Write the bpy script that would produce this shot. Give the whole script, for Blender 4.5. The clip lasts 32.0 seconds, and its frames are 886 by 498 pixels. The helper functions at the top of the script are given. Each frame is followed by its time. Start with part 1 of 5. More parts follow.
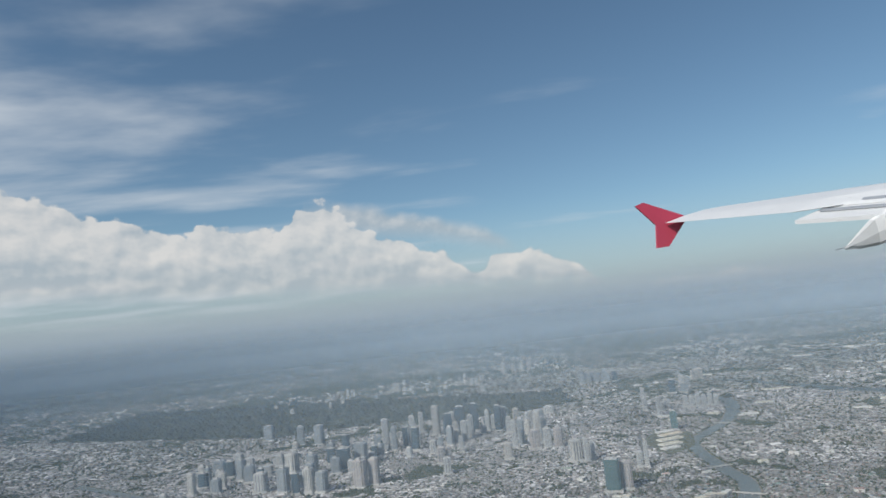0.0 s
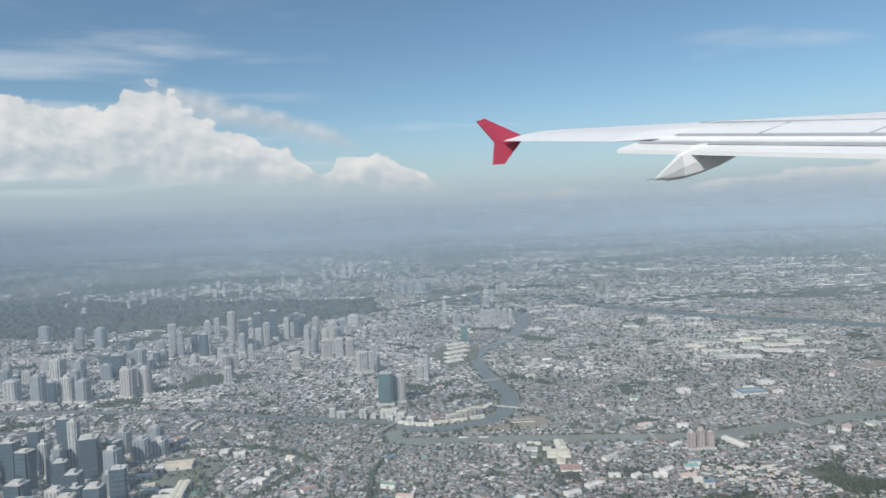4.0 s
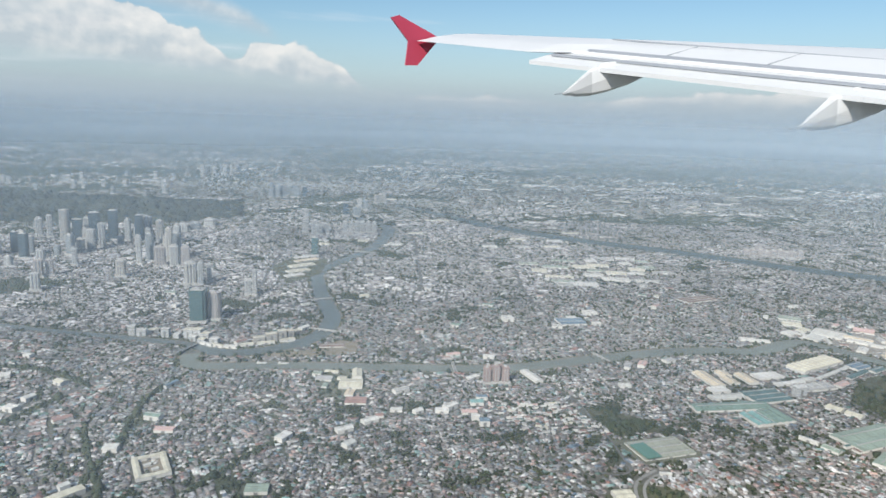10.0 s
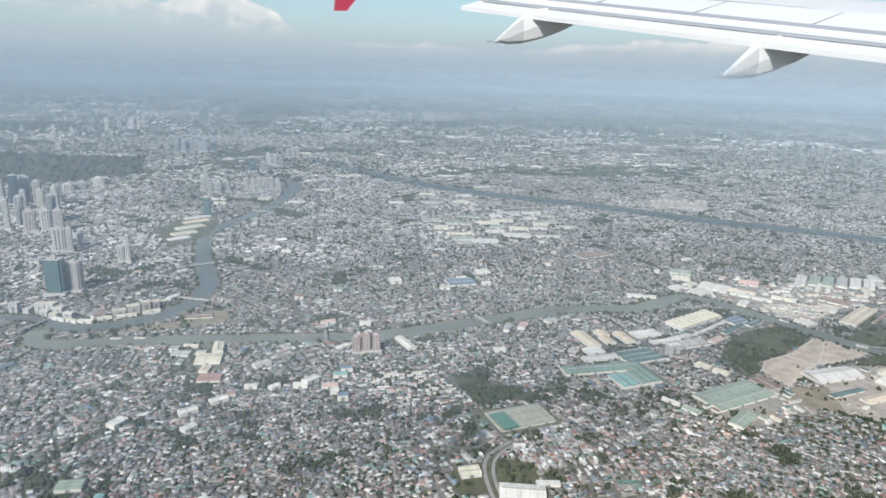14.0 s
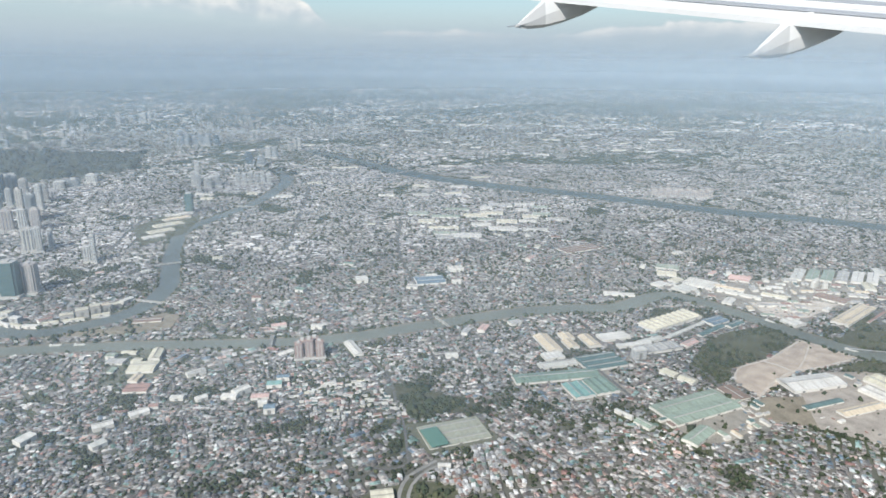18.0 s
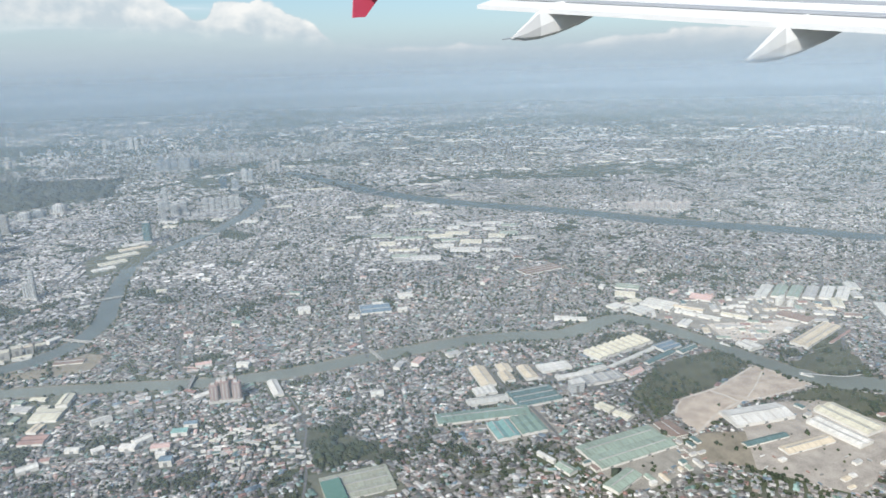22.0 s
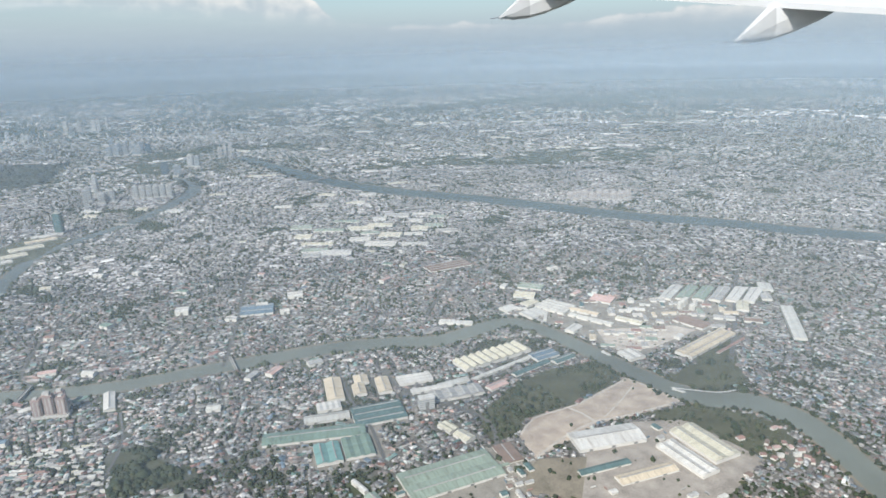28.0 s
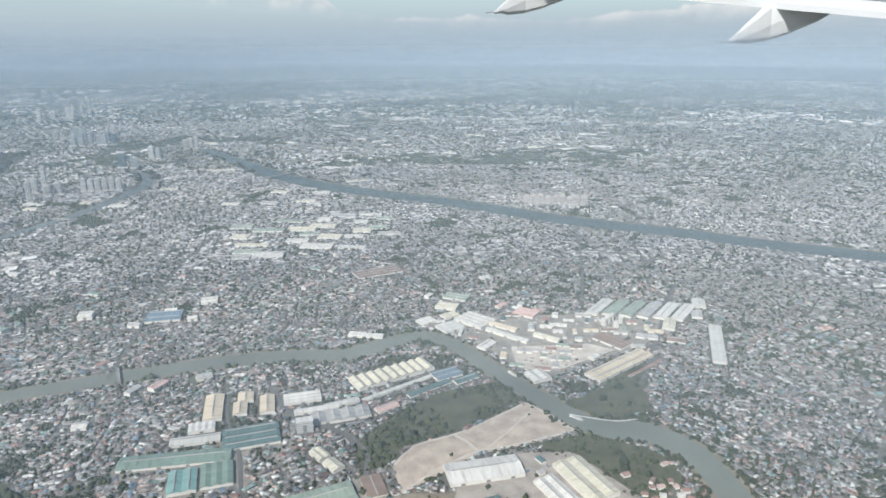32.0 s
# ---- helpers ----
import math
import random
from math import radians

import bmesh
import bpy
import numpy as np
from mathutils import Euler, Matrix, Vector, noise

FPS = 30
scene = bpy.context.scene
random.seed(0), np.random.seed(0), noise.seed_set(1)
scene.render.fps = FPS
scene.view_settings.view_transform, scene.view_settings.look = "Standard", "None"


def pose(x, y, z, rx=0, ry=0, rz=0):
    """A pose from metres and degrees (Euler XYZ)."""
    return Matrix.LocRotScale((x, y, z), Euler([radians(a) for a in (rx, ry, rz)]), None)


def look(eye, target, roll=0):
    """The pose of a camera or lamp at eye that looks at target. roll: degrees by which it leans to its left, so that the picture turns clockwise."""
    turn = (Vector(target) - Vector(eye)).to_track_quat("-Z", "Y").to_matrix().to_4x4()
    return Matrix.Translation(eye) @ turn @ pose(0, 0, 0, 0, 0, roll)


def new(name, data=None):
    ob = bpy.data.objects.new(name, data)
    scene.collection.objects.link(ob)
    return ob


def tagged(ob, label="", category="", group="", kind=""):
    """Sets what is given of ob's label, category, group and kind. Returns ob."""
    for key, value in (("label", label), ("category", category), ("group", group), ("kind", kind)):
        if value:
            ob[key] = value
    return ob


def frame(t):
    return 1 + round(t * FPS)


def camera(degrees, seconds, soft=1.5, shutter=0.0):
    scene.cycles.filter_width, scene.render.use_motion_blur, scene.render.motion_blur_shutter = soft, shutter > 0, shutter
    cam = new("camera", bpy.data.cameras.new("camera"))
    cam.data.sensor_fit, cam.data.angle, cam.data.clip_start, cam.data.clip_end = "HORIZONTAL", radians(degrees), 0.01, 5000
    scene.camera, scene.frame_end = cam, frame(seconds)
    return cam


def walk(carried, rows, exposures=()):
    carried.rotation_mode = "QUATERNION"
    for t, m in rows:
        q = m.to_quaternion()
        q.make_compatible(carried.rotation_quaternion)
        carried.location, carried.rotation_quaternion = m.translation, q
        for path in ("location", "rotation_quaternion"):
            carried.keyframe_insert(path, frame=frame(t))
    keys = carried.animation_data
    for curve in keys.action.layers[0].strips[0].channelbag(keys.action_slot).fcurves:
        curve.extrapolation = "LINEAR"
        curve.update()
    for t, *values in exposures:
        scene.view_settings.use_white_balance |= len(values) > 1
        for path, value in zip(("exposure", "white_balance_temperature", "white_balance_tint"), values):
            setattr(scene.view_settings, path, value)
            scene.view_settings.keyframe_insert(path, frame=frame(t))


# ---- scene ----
cam = camera(66.9, 32.0, soft=1.6)
PATH = [
    (0, (0.243, -2.227, 136.272), (0.274, -0.24, 136.494), -6.1),
    (0.5, (5.847, 0.72, 136.797), (5.99, 2.703, 137.009), -8.1),
    (1, (11.535, 3.598, 137.227), (11.776, 5.579, 137.361), -6.2),
    (1.5, (16.435, 6.971, 137.697), (16.749, 8.947, 137.705), -4.6),
    (2, (22.153, 9.438, 137.852), (22.502, 11.405, 137.773), -4.1),
    (2.5, (27.838, 11.761, 138.057), (28.201, 13.723, 137.931), -3.1),
    (3, (33.423, 13.652, 138.137), (33.807, 15.611, 138.018), -3.1),
    (3.5, (39.049, 14.192, 138.556), (39.476, 16.145, 138.491), -3.1),
    (5.5, (62.629, 16.276, 141.636), (63.167, 18.185, 141.386), -0.5),
    (6, (67.635, 17.769, 142.786), (68.174, 19.685, 142.587), -1.3),
    (6.5, (73.611, 18.233, 142.761), (74.171, 20.13, 142.465), -0.2),
    (7, (78.986, 20.444, 143.949), (79.614, 22.317, 143.636), 0.6),
    (7.5, (84.723, 21.378, 144.289), (85.362, 23.238, 143.925), 0.4),
    (8, (89.961, 22.231, 145.43), (90.671, 24.06, 145.04), 0.9),
    (8.5, (94.766, 22.14, 146.538), (95.423, 23.991, 146.163), 0.7),
    (9, (100.956, 21.97, 146.586), (101.639, 23.83, 146.317), 1.5),
    (9.5, (107.515, 22.652, 147.155), (108.194, 24.506, 146.834), 1.2),
    (10, (113.963, 22.932, 147.49), (114.661, 24.767, 147.108), 1.8),
    (10.5, (119.41, 23.255, 148.182), (120.115, 25.074, 147.739), 1.6),
    (11, (125.136, 23.17, 148.494), (125.834, 24.988, 148.04), 1.2),
    (11.5, (130.741, 23.672, 149.107), (131.481, 25.459, 148.597), 1.4),
    (12, (135.924, 24.03, 150.022), (136.59, 25.875, 149.63), 0.8),
    (12.5, (143.038, 25.275, 149.775), (143.797, 27.046, 149.24), 0.8),
    (13, (148.484, 26.558, 150.226), (149.288, 28.314, 149.708), 1.6),
    (13.5, (154.271, 26.895, 150.721), (155.106, 28.637, 150.202), 1.7),
    (14, (160.42, 26.979, 151.084), (161.266, 28.714, 150.564), 1.8),
    (14.5, (166.501, 27.682, 151.245), (167.327, 29.424, 150.714), 1.5),
    (16.5, (190.861, 29.254, 152.161), (191.655, 30.982, 151.542), 2.2),
    (17, (197.736, 29.417, 151.971), (198.523, 31.162, 151.389), 1.4),
    (17.5, (204.392, 29.679, 152.035), (205.159, 31.438, 151.471), 0.7),
    (18, (210.857, 29.647, 152.161), (211.613, 31.413, 151.604), 0.4),
    (18.5, (217.528, 29.919, 152.119), (218.274, 31.684, 151.545), 0.2),
    (19, (223.614, 30.393, 152.435), (224.356, 32.161, 151.865), 0.2),
    (19.5, (229.485, 30.384, 152.736), (230.233, 32.138, 152.133), 0.4),
    (20, (235.665, 30.244, 153.165), (236.402, 32.008, 152.579), 0.2),
    (20.5, (242.501, 30.794, 153.31), (243.244, 32.563, 152.746), -0.4),
    (21, (248.31, 30.595, 153.505), (249.063, 32.364, 152.956), -0.8),
    (21.5, (254.68, 30.864, 153.675), (255.426, 32.632, 153.111), -0.8),
    (22, (260.226, 31.727, 154.469), (260.956, 33.516, 153.95), -1.6),
    (22.5, (266.482, 31.511, 155.098), (267.218, 33.3, 154.59), -2.4),
    (23, (273.062, 28.931, 154.781), (273.773, 30.732, 154.28), -2.5),
    (23.5, (279.579, 28.225, 154.993), (280.317, 30.016, 154.497), -2.9),
    (24, (286.239, 28.166, 155.419), (286.969, 29.96, 154.919), -2.5),
    (24.5, (294.021, 28.73, 155.958), (294.699, 30.538, 155.435), -1.8),
    (25, (300.663, 29.022, 156.165), (301.352, 30.839, 155.691), -2.8),
    (25.5, (306.621, 29.352, 156.593), (307.289, 31.183, 156.143), -2.3),
    (27.5, (331.983, 28.681, 157.102), (332.696, 30.477, 156.585), -1.4),
    (28, (338.813, 28.484, 157.116), (339.529, 30.261, 156.541), -1.5),
    (28.5, (345.366, 28.256, 157.532), (346.057, 30.045, 156.966), -1.5),
    (29, (351.575, 27.606, 158.041), (352.28, 29.369, 157.413), -0.5),
    (29.5, (358.427, 28.421, 157.973), (359.16, 30.161, 157.315), 0.4),
    (30, (365.911, 28.172, 158.489), (366.621, 29.94, 157.88), -1.1),
    (30.5, (372.579, 28.282, 159.025), (373.277, 30.076, 158.481), -1.8),
    (31, (379.126, 28.06, 159.47), (379.84, 29.835, 158.889), -1.2),
    (31.5, (385.885, 28.118, 159.49), (386.588, 29.893, 158.893), -0.5),
    (32, (393.009, 28.753, 159.913), (393.723, 30.525, 159.319), -0.2),
]
walk(cam, [(t, look(eye, target, roll)) for t, eye, target, roll in PATH], ((0, -0.20), (1, -0.24), (2, -0.15), (4, 0.0), (9, 0.12), (14, 0.21), (18, 0.28), (22, 0.29), (25, 0.21), (32, 0.23)))

# ---- light ----
SUN_DIR = Vector((-0.58, -0.50, 0.64)).normalized()
world = bpy.data.worlds.new("sky")
scene.world = world
world.use_nodes = True
wt = world.node_tree
wt.nodes.clear()


def node(tree, kind, **values):
    n = tree.nodes.new(kind)
    for key, value in values.items():
        n.inputs[key.replace("_", " ")].default_value = value
    return n


def join(tree, a, b):
    tree.links.new(a, b)


sky = wt.nodes.new("ShaderNodeTexSky")
sky.sky_type = "NISHITA"
sky.sun_disc = False
sky.sun_elevation = math.asin(SUN_DIR.z)
sky.sun_rotation = math.atan2(SUN_DIR.x, SUN_DIR.y)
sky.altitude, sky.air_density, sky.dust_density, sky.ozone_density = 900.0, 1.0, 0.9, 0.7
SKY = 0.092


def math_node(tree, op, a, b=None, c=None, clamp=False):
    n = tree.nodes.new("ShaderNodeMath")
    n.operation, n.use_clamp = op, clamp
    for slot, v in enumerate((a, b, c)):
        if v is None:
            continue
        if isinstance(v, (int, float)):
            n.inputs[slot].default_value = v
        else:
            tree.links.new(v, n.inputs[slot])
    return n.outputs[0]


def smooth(tree, value, lo, hi, out_lo=0.0, out_hi=1.0):
    n = tree.nodes.new("ShaderNodeMapRange")
    n.interpolation_type = "SMOOTHSTEP"
    tree.links.new(value, n.inputs["Value"])
    for key, v in (("From Min", lo), ("From Max", hi), ("To Min", out_lo), ("To Max", out_hi)):
        n.inputs[key].default_value = v
    return n.outputs["Result"]


# High thin cloud: a sheet of streaks and patches far overhead, thinner towards the east.
coord = wt.nodes.new("ShaderNodeTexCoord")
split = wt.nodes.new("ShaderNodeSeparateXYZ")
join(wt, coord.outputs["Generated"], split.inputs[0])
rise = math_node(wt, "MAXIMUM", split.outputs["Z"], 0.02)
flat_u = math_node(wt, "DIVIDE", split.outputs["X"], math_node(wt, "ADD", rise, 0.06))
flat_v = math_node(wt, "DIVIDE", split.outputs["Y"], math_node(wt, "ADD", rise, 0.06))
sheet = wt.nodes.new("ShaderNodeCombineXYZ")
join(wt, math_node(wt, "MULTIPLY", flat_u, 0.55), sheet.inputs[0])
join(wt, flat_v, sheet.inputs[1])
streaks = node(wt, "ShaderNodeTexNoise", Scale=1.15, Detail=6.0, Roughness=0.5, Distortion=0.15)
join(wt, sheet.outputs[0], streaks.inputs["Vector"])
broad = node(wt, "ShaderNodeTexNoise", Scale=0.32, Detail=3.0)
join(wt, sheet.outputs[0], broad.inputs["Vector"])
west = smooth(wt, split.outputs["X"], 0.35, -0.55)
cover = math_node(wt, "ADD", streaks.outputs["Fac"], math_node(wt, "MULTIPLY", math_node(wt, "ADD", west, broad.outputs["Fac"]), 0.22))
cover = smooth(wt, cover, 0.70, 1.02, 0.0, 0.85)
cover = math_node(wt, "MULTIPLY", cover, smooth(wt, split.outputs["Z"], 0.0, 0.10))


# Cumulus far off: its upper outline and its base as elevations over the bearing, in degrees.
bearing = math_node(wt, "DEGREES", math_node(wt, "ARCTAN2", split.outputs["X"], split.outputs["Y"]))
height = math_node(wt, "DEGREES", math_node(wt, "ARCSINE", split.outputs["Z"]))
flat_map = wt.nodes.new("ShaderNodeCombineXYZ")
join(wt, bearing, flat_map.inputs[0])
join(wt, math_node(wt, "MULTIPLY", height, 1.25), flat_map.inputs[1])


def fine_noise(shift, detail):
    """Broken detail of the cloud, looked up a little to one side by shift."""
    moved = wt.nodes.new("ShaderNodeVectorMath")
    moved.operation = "ADD"
    join(wt, flat_map.outputs[0], moved.inputs[0])
    moved.inputs[1].default_value = (*shift, 0.0)
    n = node(wt, "ShaderNodeTexNoise", Scale=0.34, Detail=detail, Roughness=0.5, Distortion=0.1)
    join(wt, moved.outputs[0], n.inputs["Vector"])
    return n


lumps = fine_noise((0.0, 0.0), 7.0)
lumps_sunward = fine_noise((-0.45, 0.8), 6.0)


def puffs(where, scale):
    """Rounded heads of cumulus, 0 to 1."""
    n = node(wt, "ShaderNodeTexVoronoi", Scale=scale)
    n.feature = "SMOOTH_F1"
    n.inputs["Smoothness"].default_value = 0.45
    join(wt, where, n.inputs["Vector"])
    return math_node(wt, "SUBTRACT", 1.0, math_node(wt, "MULTIPLY", n.outputs["Distance"], 1.25))


wobble = wt.nodes.new("ShaderNodeVectorMath")
wobble.operation = "MULTIPLY_ADD"
join(wt, lumps.outputs["Color"], wobble.inputs[0])
wobble.inputs[1].default_value = (1.1, 1.1, 0.0)
join(wt, flat_map.outputs[0], wobble.inputs[2])
heads = math_node(wt, "ADD", math_node(wt, "MULTIPLY", puffs(wobble.outputs[0], 0.36), 0.6), math_node(wt, "MULTIPLY", puffs(wobble.outputs[0], 1.0), 0.4))


def outline(stops):
    """An elevation that changes with the bearing."""
    r = wt.nodes.new("ShaderNodeValToRGB")
    e = r.color_ramp.elements
    while len(e) < len(stops):
        e.new(0.5)
    for el, (at, up) in zip(e, stops):
        el.position, el.color = (at + 90) / 180, (up / 20, up / 20, up / 20, 1)
    join(wt, math_node(wt, "DIVIDE", math_node(wt, "ADD", bearing, 90.0), 180.0), r.inputs[0])
    one = wt.nodes.new("ShaderNodeSeparateColor")
    join(wt, r.outputs[0], one.inputs[0])
    return math_node(wt, "MULTIPLY", one.outputs[0], 20.0)


def cloud(tops, base, ragged, edge):
    """How dense a bank of cloud is in each direction, and how far up in it that lies, 0 to 1."""
    thick = math_node(wt, "MAXIMUM", math_node(wt, "SUBTRACT", tops, base), 0.05)
    rough = math_node(wt, "MULTIPLY", math_node(wt, "MINIMUM", thick, 4.5), ragged)
    bumps = math_node(wt, "ADD", math_node(wt, "MULTIPLY", math_node(wt, "SUBTRACT", heads, 0.52), 0.7), math_node(wt, "SUBTRACT", lumps.outputs["Fac"], 0.5))
    felt = math_node(wt, "ADD", math_node(wt, "SUBTRACT", tops, height), math_node(wt, "MULTIPLY", rough, bumps))
    shape = math_node(wt, "MULTIPLY", smooth(wt, felt, 0.0, edge), smooth(wt, math_node(wt, "SUBTRACT", height, base), -1.3, 0.6))
    shape = math_node(wt, "MULTIPLY", shape, smooth(wt, thick, 0.1, 0.9))
    return shape, math_node(wt, "DIVIDE", math_node(wt, "SUBTRACT", height, base), thick)


BASE = outline(((-90, 6.0), (-40, 5.6), (-14, 4.3), (3, 3.4), (12, 2.6), (18, 1.2), (90, 1.0)))
heap, heap_up = cloud(outline(((-90, 10.0), (-42, 14.0), (-34, 14.0), (-27, 11.6), (-22, 10.0), (-20.5, 9.2), (-17, 10.2), (-13.5, 9.6), (-12.0, 9.8), (-11.2, 11.4), (-8.2, 11.2), (-7.0, 9.9), (-3.5, 8.3), (0.5, 6.6), (3.0, 4.6), (4.0, 4.2), (5.2, 6.0), (8.5, 5.7), (11.5, 4.4), (14, 2.4), (17, 1.9), (24, 2.1), (31, 1.7), (38, 2.5), (47, 3.1), (60, 2.7), (90, 2.0))), BASE, 0.62, 0.34)
# A thinner, flatter sheet beside the heads.
wisp, _ = cloud(outline(((-90, 6.0), (-15, 6.0), (-10.5, 11.6), (-6, 11.4), (0, 9.8), (5, 8.2), (8, 6.0), (90, 1.0))), outline(((-90, 6.0), (-15, 6.0), (-9, 9.2), (0, 8.0), (6, 6.6), (8, 6.0), (90, 1.0))), 0.45, 1.3)
dense = math_node(wt, "MAXIMUM", heap, math_node(wt, "MULTIPLY", wisp, 0.9))
lit = math_node(wt, "MULTIPLY", heap, smooth(wt, heap_up, 0.0, 0.75))
relief = math_node(wt, "MULTIPLY", math_node(wt, "SUBTRACT", lumps.outputs["Fac"], lumps_sunward.outputs["Fac"]), 2.6)
tone = math_node(wt, "ADD", math_node(wt, "MULTIPLY", lit, 0.62), math_node(wt, "ADD", relief, math_node(wt, "MULTIPLY", heads, 0.36)), clamp=True)
ramp_node = wt.nodes.new("ShaderNodeValToRGB")
for el, (pos, col) in zip(ramp_node.color_ramp.elements, ((0.0, (0.58, 0.655, 0.715)), (1.0, (1.0, 0.98, 0.95)))):
    el.position, el.color = pos, (*col, 1)
join(wt, tone, ramp_node.inputs[0])
bright = wt.nodes.new("ShaderNodeVectorMath")
bright.operation = "SCALE"
join(wt, ramp_node.outputs[0], bright.inputs[0])
bright.inputs["Scale"].default_value = 9.0
thin_mix = wt.nodes.new("ShaderNodeMixRGB")
join(wt, cover, thin_mix.inputs[0])
clean = wt.nodes.new("ShaderNodeMixRGB")
clean.blend_type = "MULTIPLY"
clean.inputs[0].default_value = 1.0
join(wt, sky.outputs[0], clean.inputs[1])
clean.inputs[2].default_value = (0.93, 1.11, 1.13, 1)
low_haze = wt.nodes.new("ShaderNodeMixRGB")
join(wt, smooth(wt, height, -0.5, 10.0, 0.96, 0.0), low_haze.inputs[0])
join(wt, clean.outputs[0], low_haze.inputs[1])
low_haze.inputs[2].default_value = (4.45, 5.3, 6.0, 1)
join(wt, low_haze.outputs[0], thin_mix.inputs[1])
thin_mix.inputs[2].default_value = (7.6, 8.2, 8.8, 1)
veil_mix = wt.nodes.new("ShaderNodeMixRGB")
join(wt, math_node(wt, "MULTIPLY", dense, 0.84), veil_mix.inputs[0])
join(wt, thin_mix.outputs[0], veil_mix.inputs[1])
join(wt, bright.outputs[0], veil_mix.inputs[2])
back = node(wt, "ShaderNodeBackground", Strength=SKY)
join(wt, veil_mix.outputs[0], back.inputs["Color"])
out = wt.nodes.new("ShaderNodeOutputWorld")
join(wt, back.outputs[0], out.inputs["Surface"])

sun_data = bpy.data.lights.new("sun", "SUN")
sun_data.energy, sun_data.angle, sun_data.color = 4.6, radians(0.6), (1.0, 0.965, 0.905)
sun = new("sun", sun_data)
sun.matrix_world = look((0, 0, 0), -SUN_DIR)
sun.location = (-3000, -1200, 2600)


# ---- materials ----
def material(name):
    m = bpy.data.materials.new(name)
    m.use_nodes = True
    t = m.node_tree
    return m, t, t.nodes["Principled BSDF"]


def ramp(tree, value, stops, constant=False):
    r = tree.nodes.new("ShaderNodeValToRGB")
    if constant:
        r.color_ramp.interpolation = "CONSTANT"
    e = r.color_ramp.elements
    while len(e) < len(stops):
        e.new(0.5)
    for el, (pos, col) in zip(e, stops):
        el.position, el.color = pos, (*col, 1)
    join(tree, value, r.inputs[0])
    return r.outputs[0]


def place_vector(tree, scale=1.0):
    g = tree.nodes.new("ShaderNodeNewGeometry")
    m = tree.nodes.new("ShaderNodeVectorMath")
    m.operation = "SCALE"
    join(tree, g.outputs["Position"], m.inputs[0])
    m.inputs["Scale"].default_value = scale
    return m.outputs[0], g


def noise_at(tree, vector, scale, detail=4.0, rough=0.55, distortion=0.0):
    n = node(tree, "ShaderNodeTexNoise", Scale=scale, Detail=detail, Roughness=rough, Distortion=distortion)
    join(tree, vector, n.inputs["Vector"])
    return n.outputs["Fac"]


def blend(tree, fac, a, b, mode="MIX"):
    n = tree.nodes.new("ShaderNodeMixRGB")
    n.blend_type = mode
    for slot, v in ((0, fac), (1, a), (2, b)):
        if isinstance(v, (int, float)):
            n.inputs[slot].default_value = v
        elif isinstance(v, tuple):
            n.inputs[slot].default_value = (*v, 1)
        else:
            join(tree, v, n.inputs[slot])
    return n.outputs[0]


def surface(name, colour, rough=0.8, grain=0.35, scale=0.6, metal=0.0, streak=0.0, storeys=0.0):
    """A weathered surface: a base colour with stains at two scales and a fine relief."""
    m, t, b = material(name)
    v, g = place_vector(t)
    coarse, fine = noise_at(t, v, scale * 0.22, 4), noise_at(t, v, scale * 2.4, 5, 0.65)
    mixed = math_node(t, "ADD", math_node(t, "MULTIPLY", coarse, 0.55), math_node(t, "MULTIPLY", fine, 0.45))
    dark = tuple(c * (1 - grain) for c in colour)
    light = tuple(min(1.0, c * (1 + grain * 0.7)) for c in colour)
    paint = ramp(t, mixed, ((0.3, dark), (0.52, colour), (0.72, light)))
    if streak:
        # Sheets of unlike age and rust that run down the slope.
        own = t.nodes.new("ShaderNodeTexCoord")
        along = t.nodes.new("ShaderNodeMapping")
        along.inputs["Scale"].default_value = (0.9, 0.10, 0.10)
        join(t, own.outputs["Object"], along.inputs["Vector"])
        runs = noise_at(t, along.outputs[0], 1.0, 5, 0.7)
        paint = blend(t, streak, paint, ramp(t, runs, ((0.32, (0.62, 0.57, 0.52)), (0.5, (0.98, 0.96, 0.93)), (0.68, (1.1, 1.1, 1.08)))), "MULTIPLY")
    if storeys:
        # Rows of small far windows between the floors.
        cut = t.nodes.new("ShaderNodeSeparateXYZ")
        join(t, g.outputs["Position"], cut.inputs[0])
        floor_part = math_node(t, "FRACT", math_node(t, "DIVIDE", cut.outputs["Z"], storeys))
        rows_ = smooth(t, math_node(t, "ABSOLUTE", math_node(t, "SUBTRACT", floor_part, 0.5)), 0.20, 0.30, 0.62, 0.0)
        side = t.nodes.new("ShaderNodeSeparateXYZ")
        join(t, g.outputs["Normal"], side.inputs[0])
        rows_ = math_node(t, "MULTIPLY", rows_, smooth(t, math_node(t, "ABSOLUTE", side.outputs["Z"]), 0.3, 0.6, 1.0, 0.0))
        paint = blend(t, rows_, paint, (0.16, 0.175, 0.185))
    join(t, paint, b.inputs["Base Color"])
    b.inputs["Roughness"].default_value, b.inputs["Metallic"].default_value = rough, metal
    bump = node(t, "ShaderNodeBump", Strength=0.25, Distance=0.1)
    join(t, fine, bump.inputs["Height"])
    join(t, bump.outputs[0], b.inputs["Normal"])
    return m


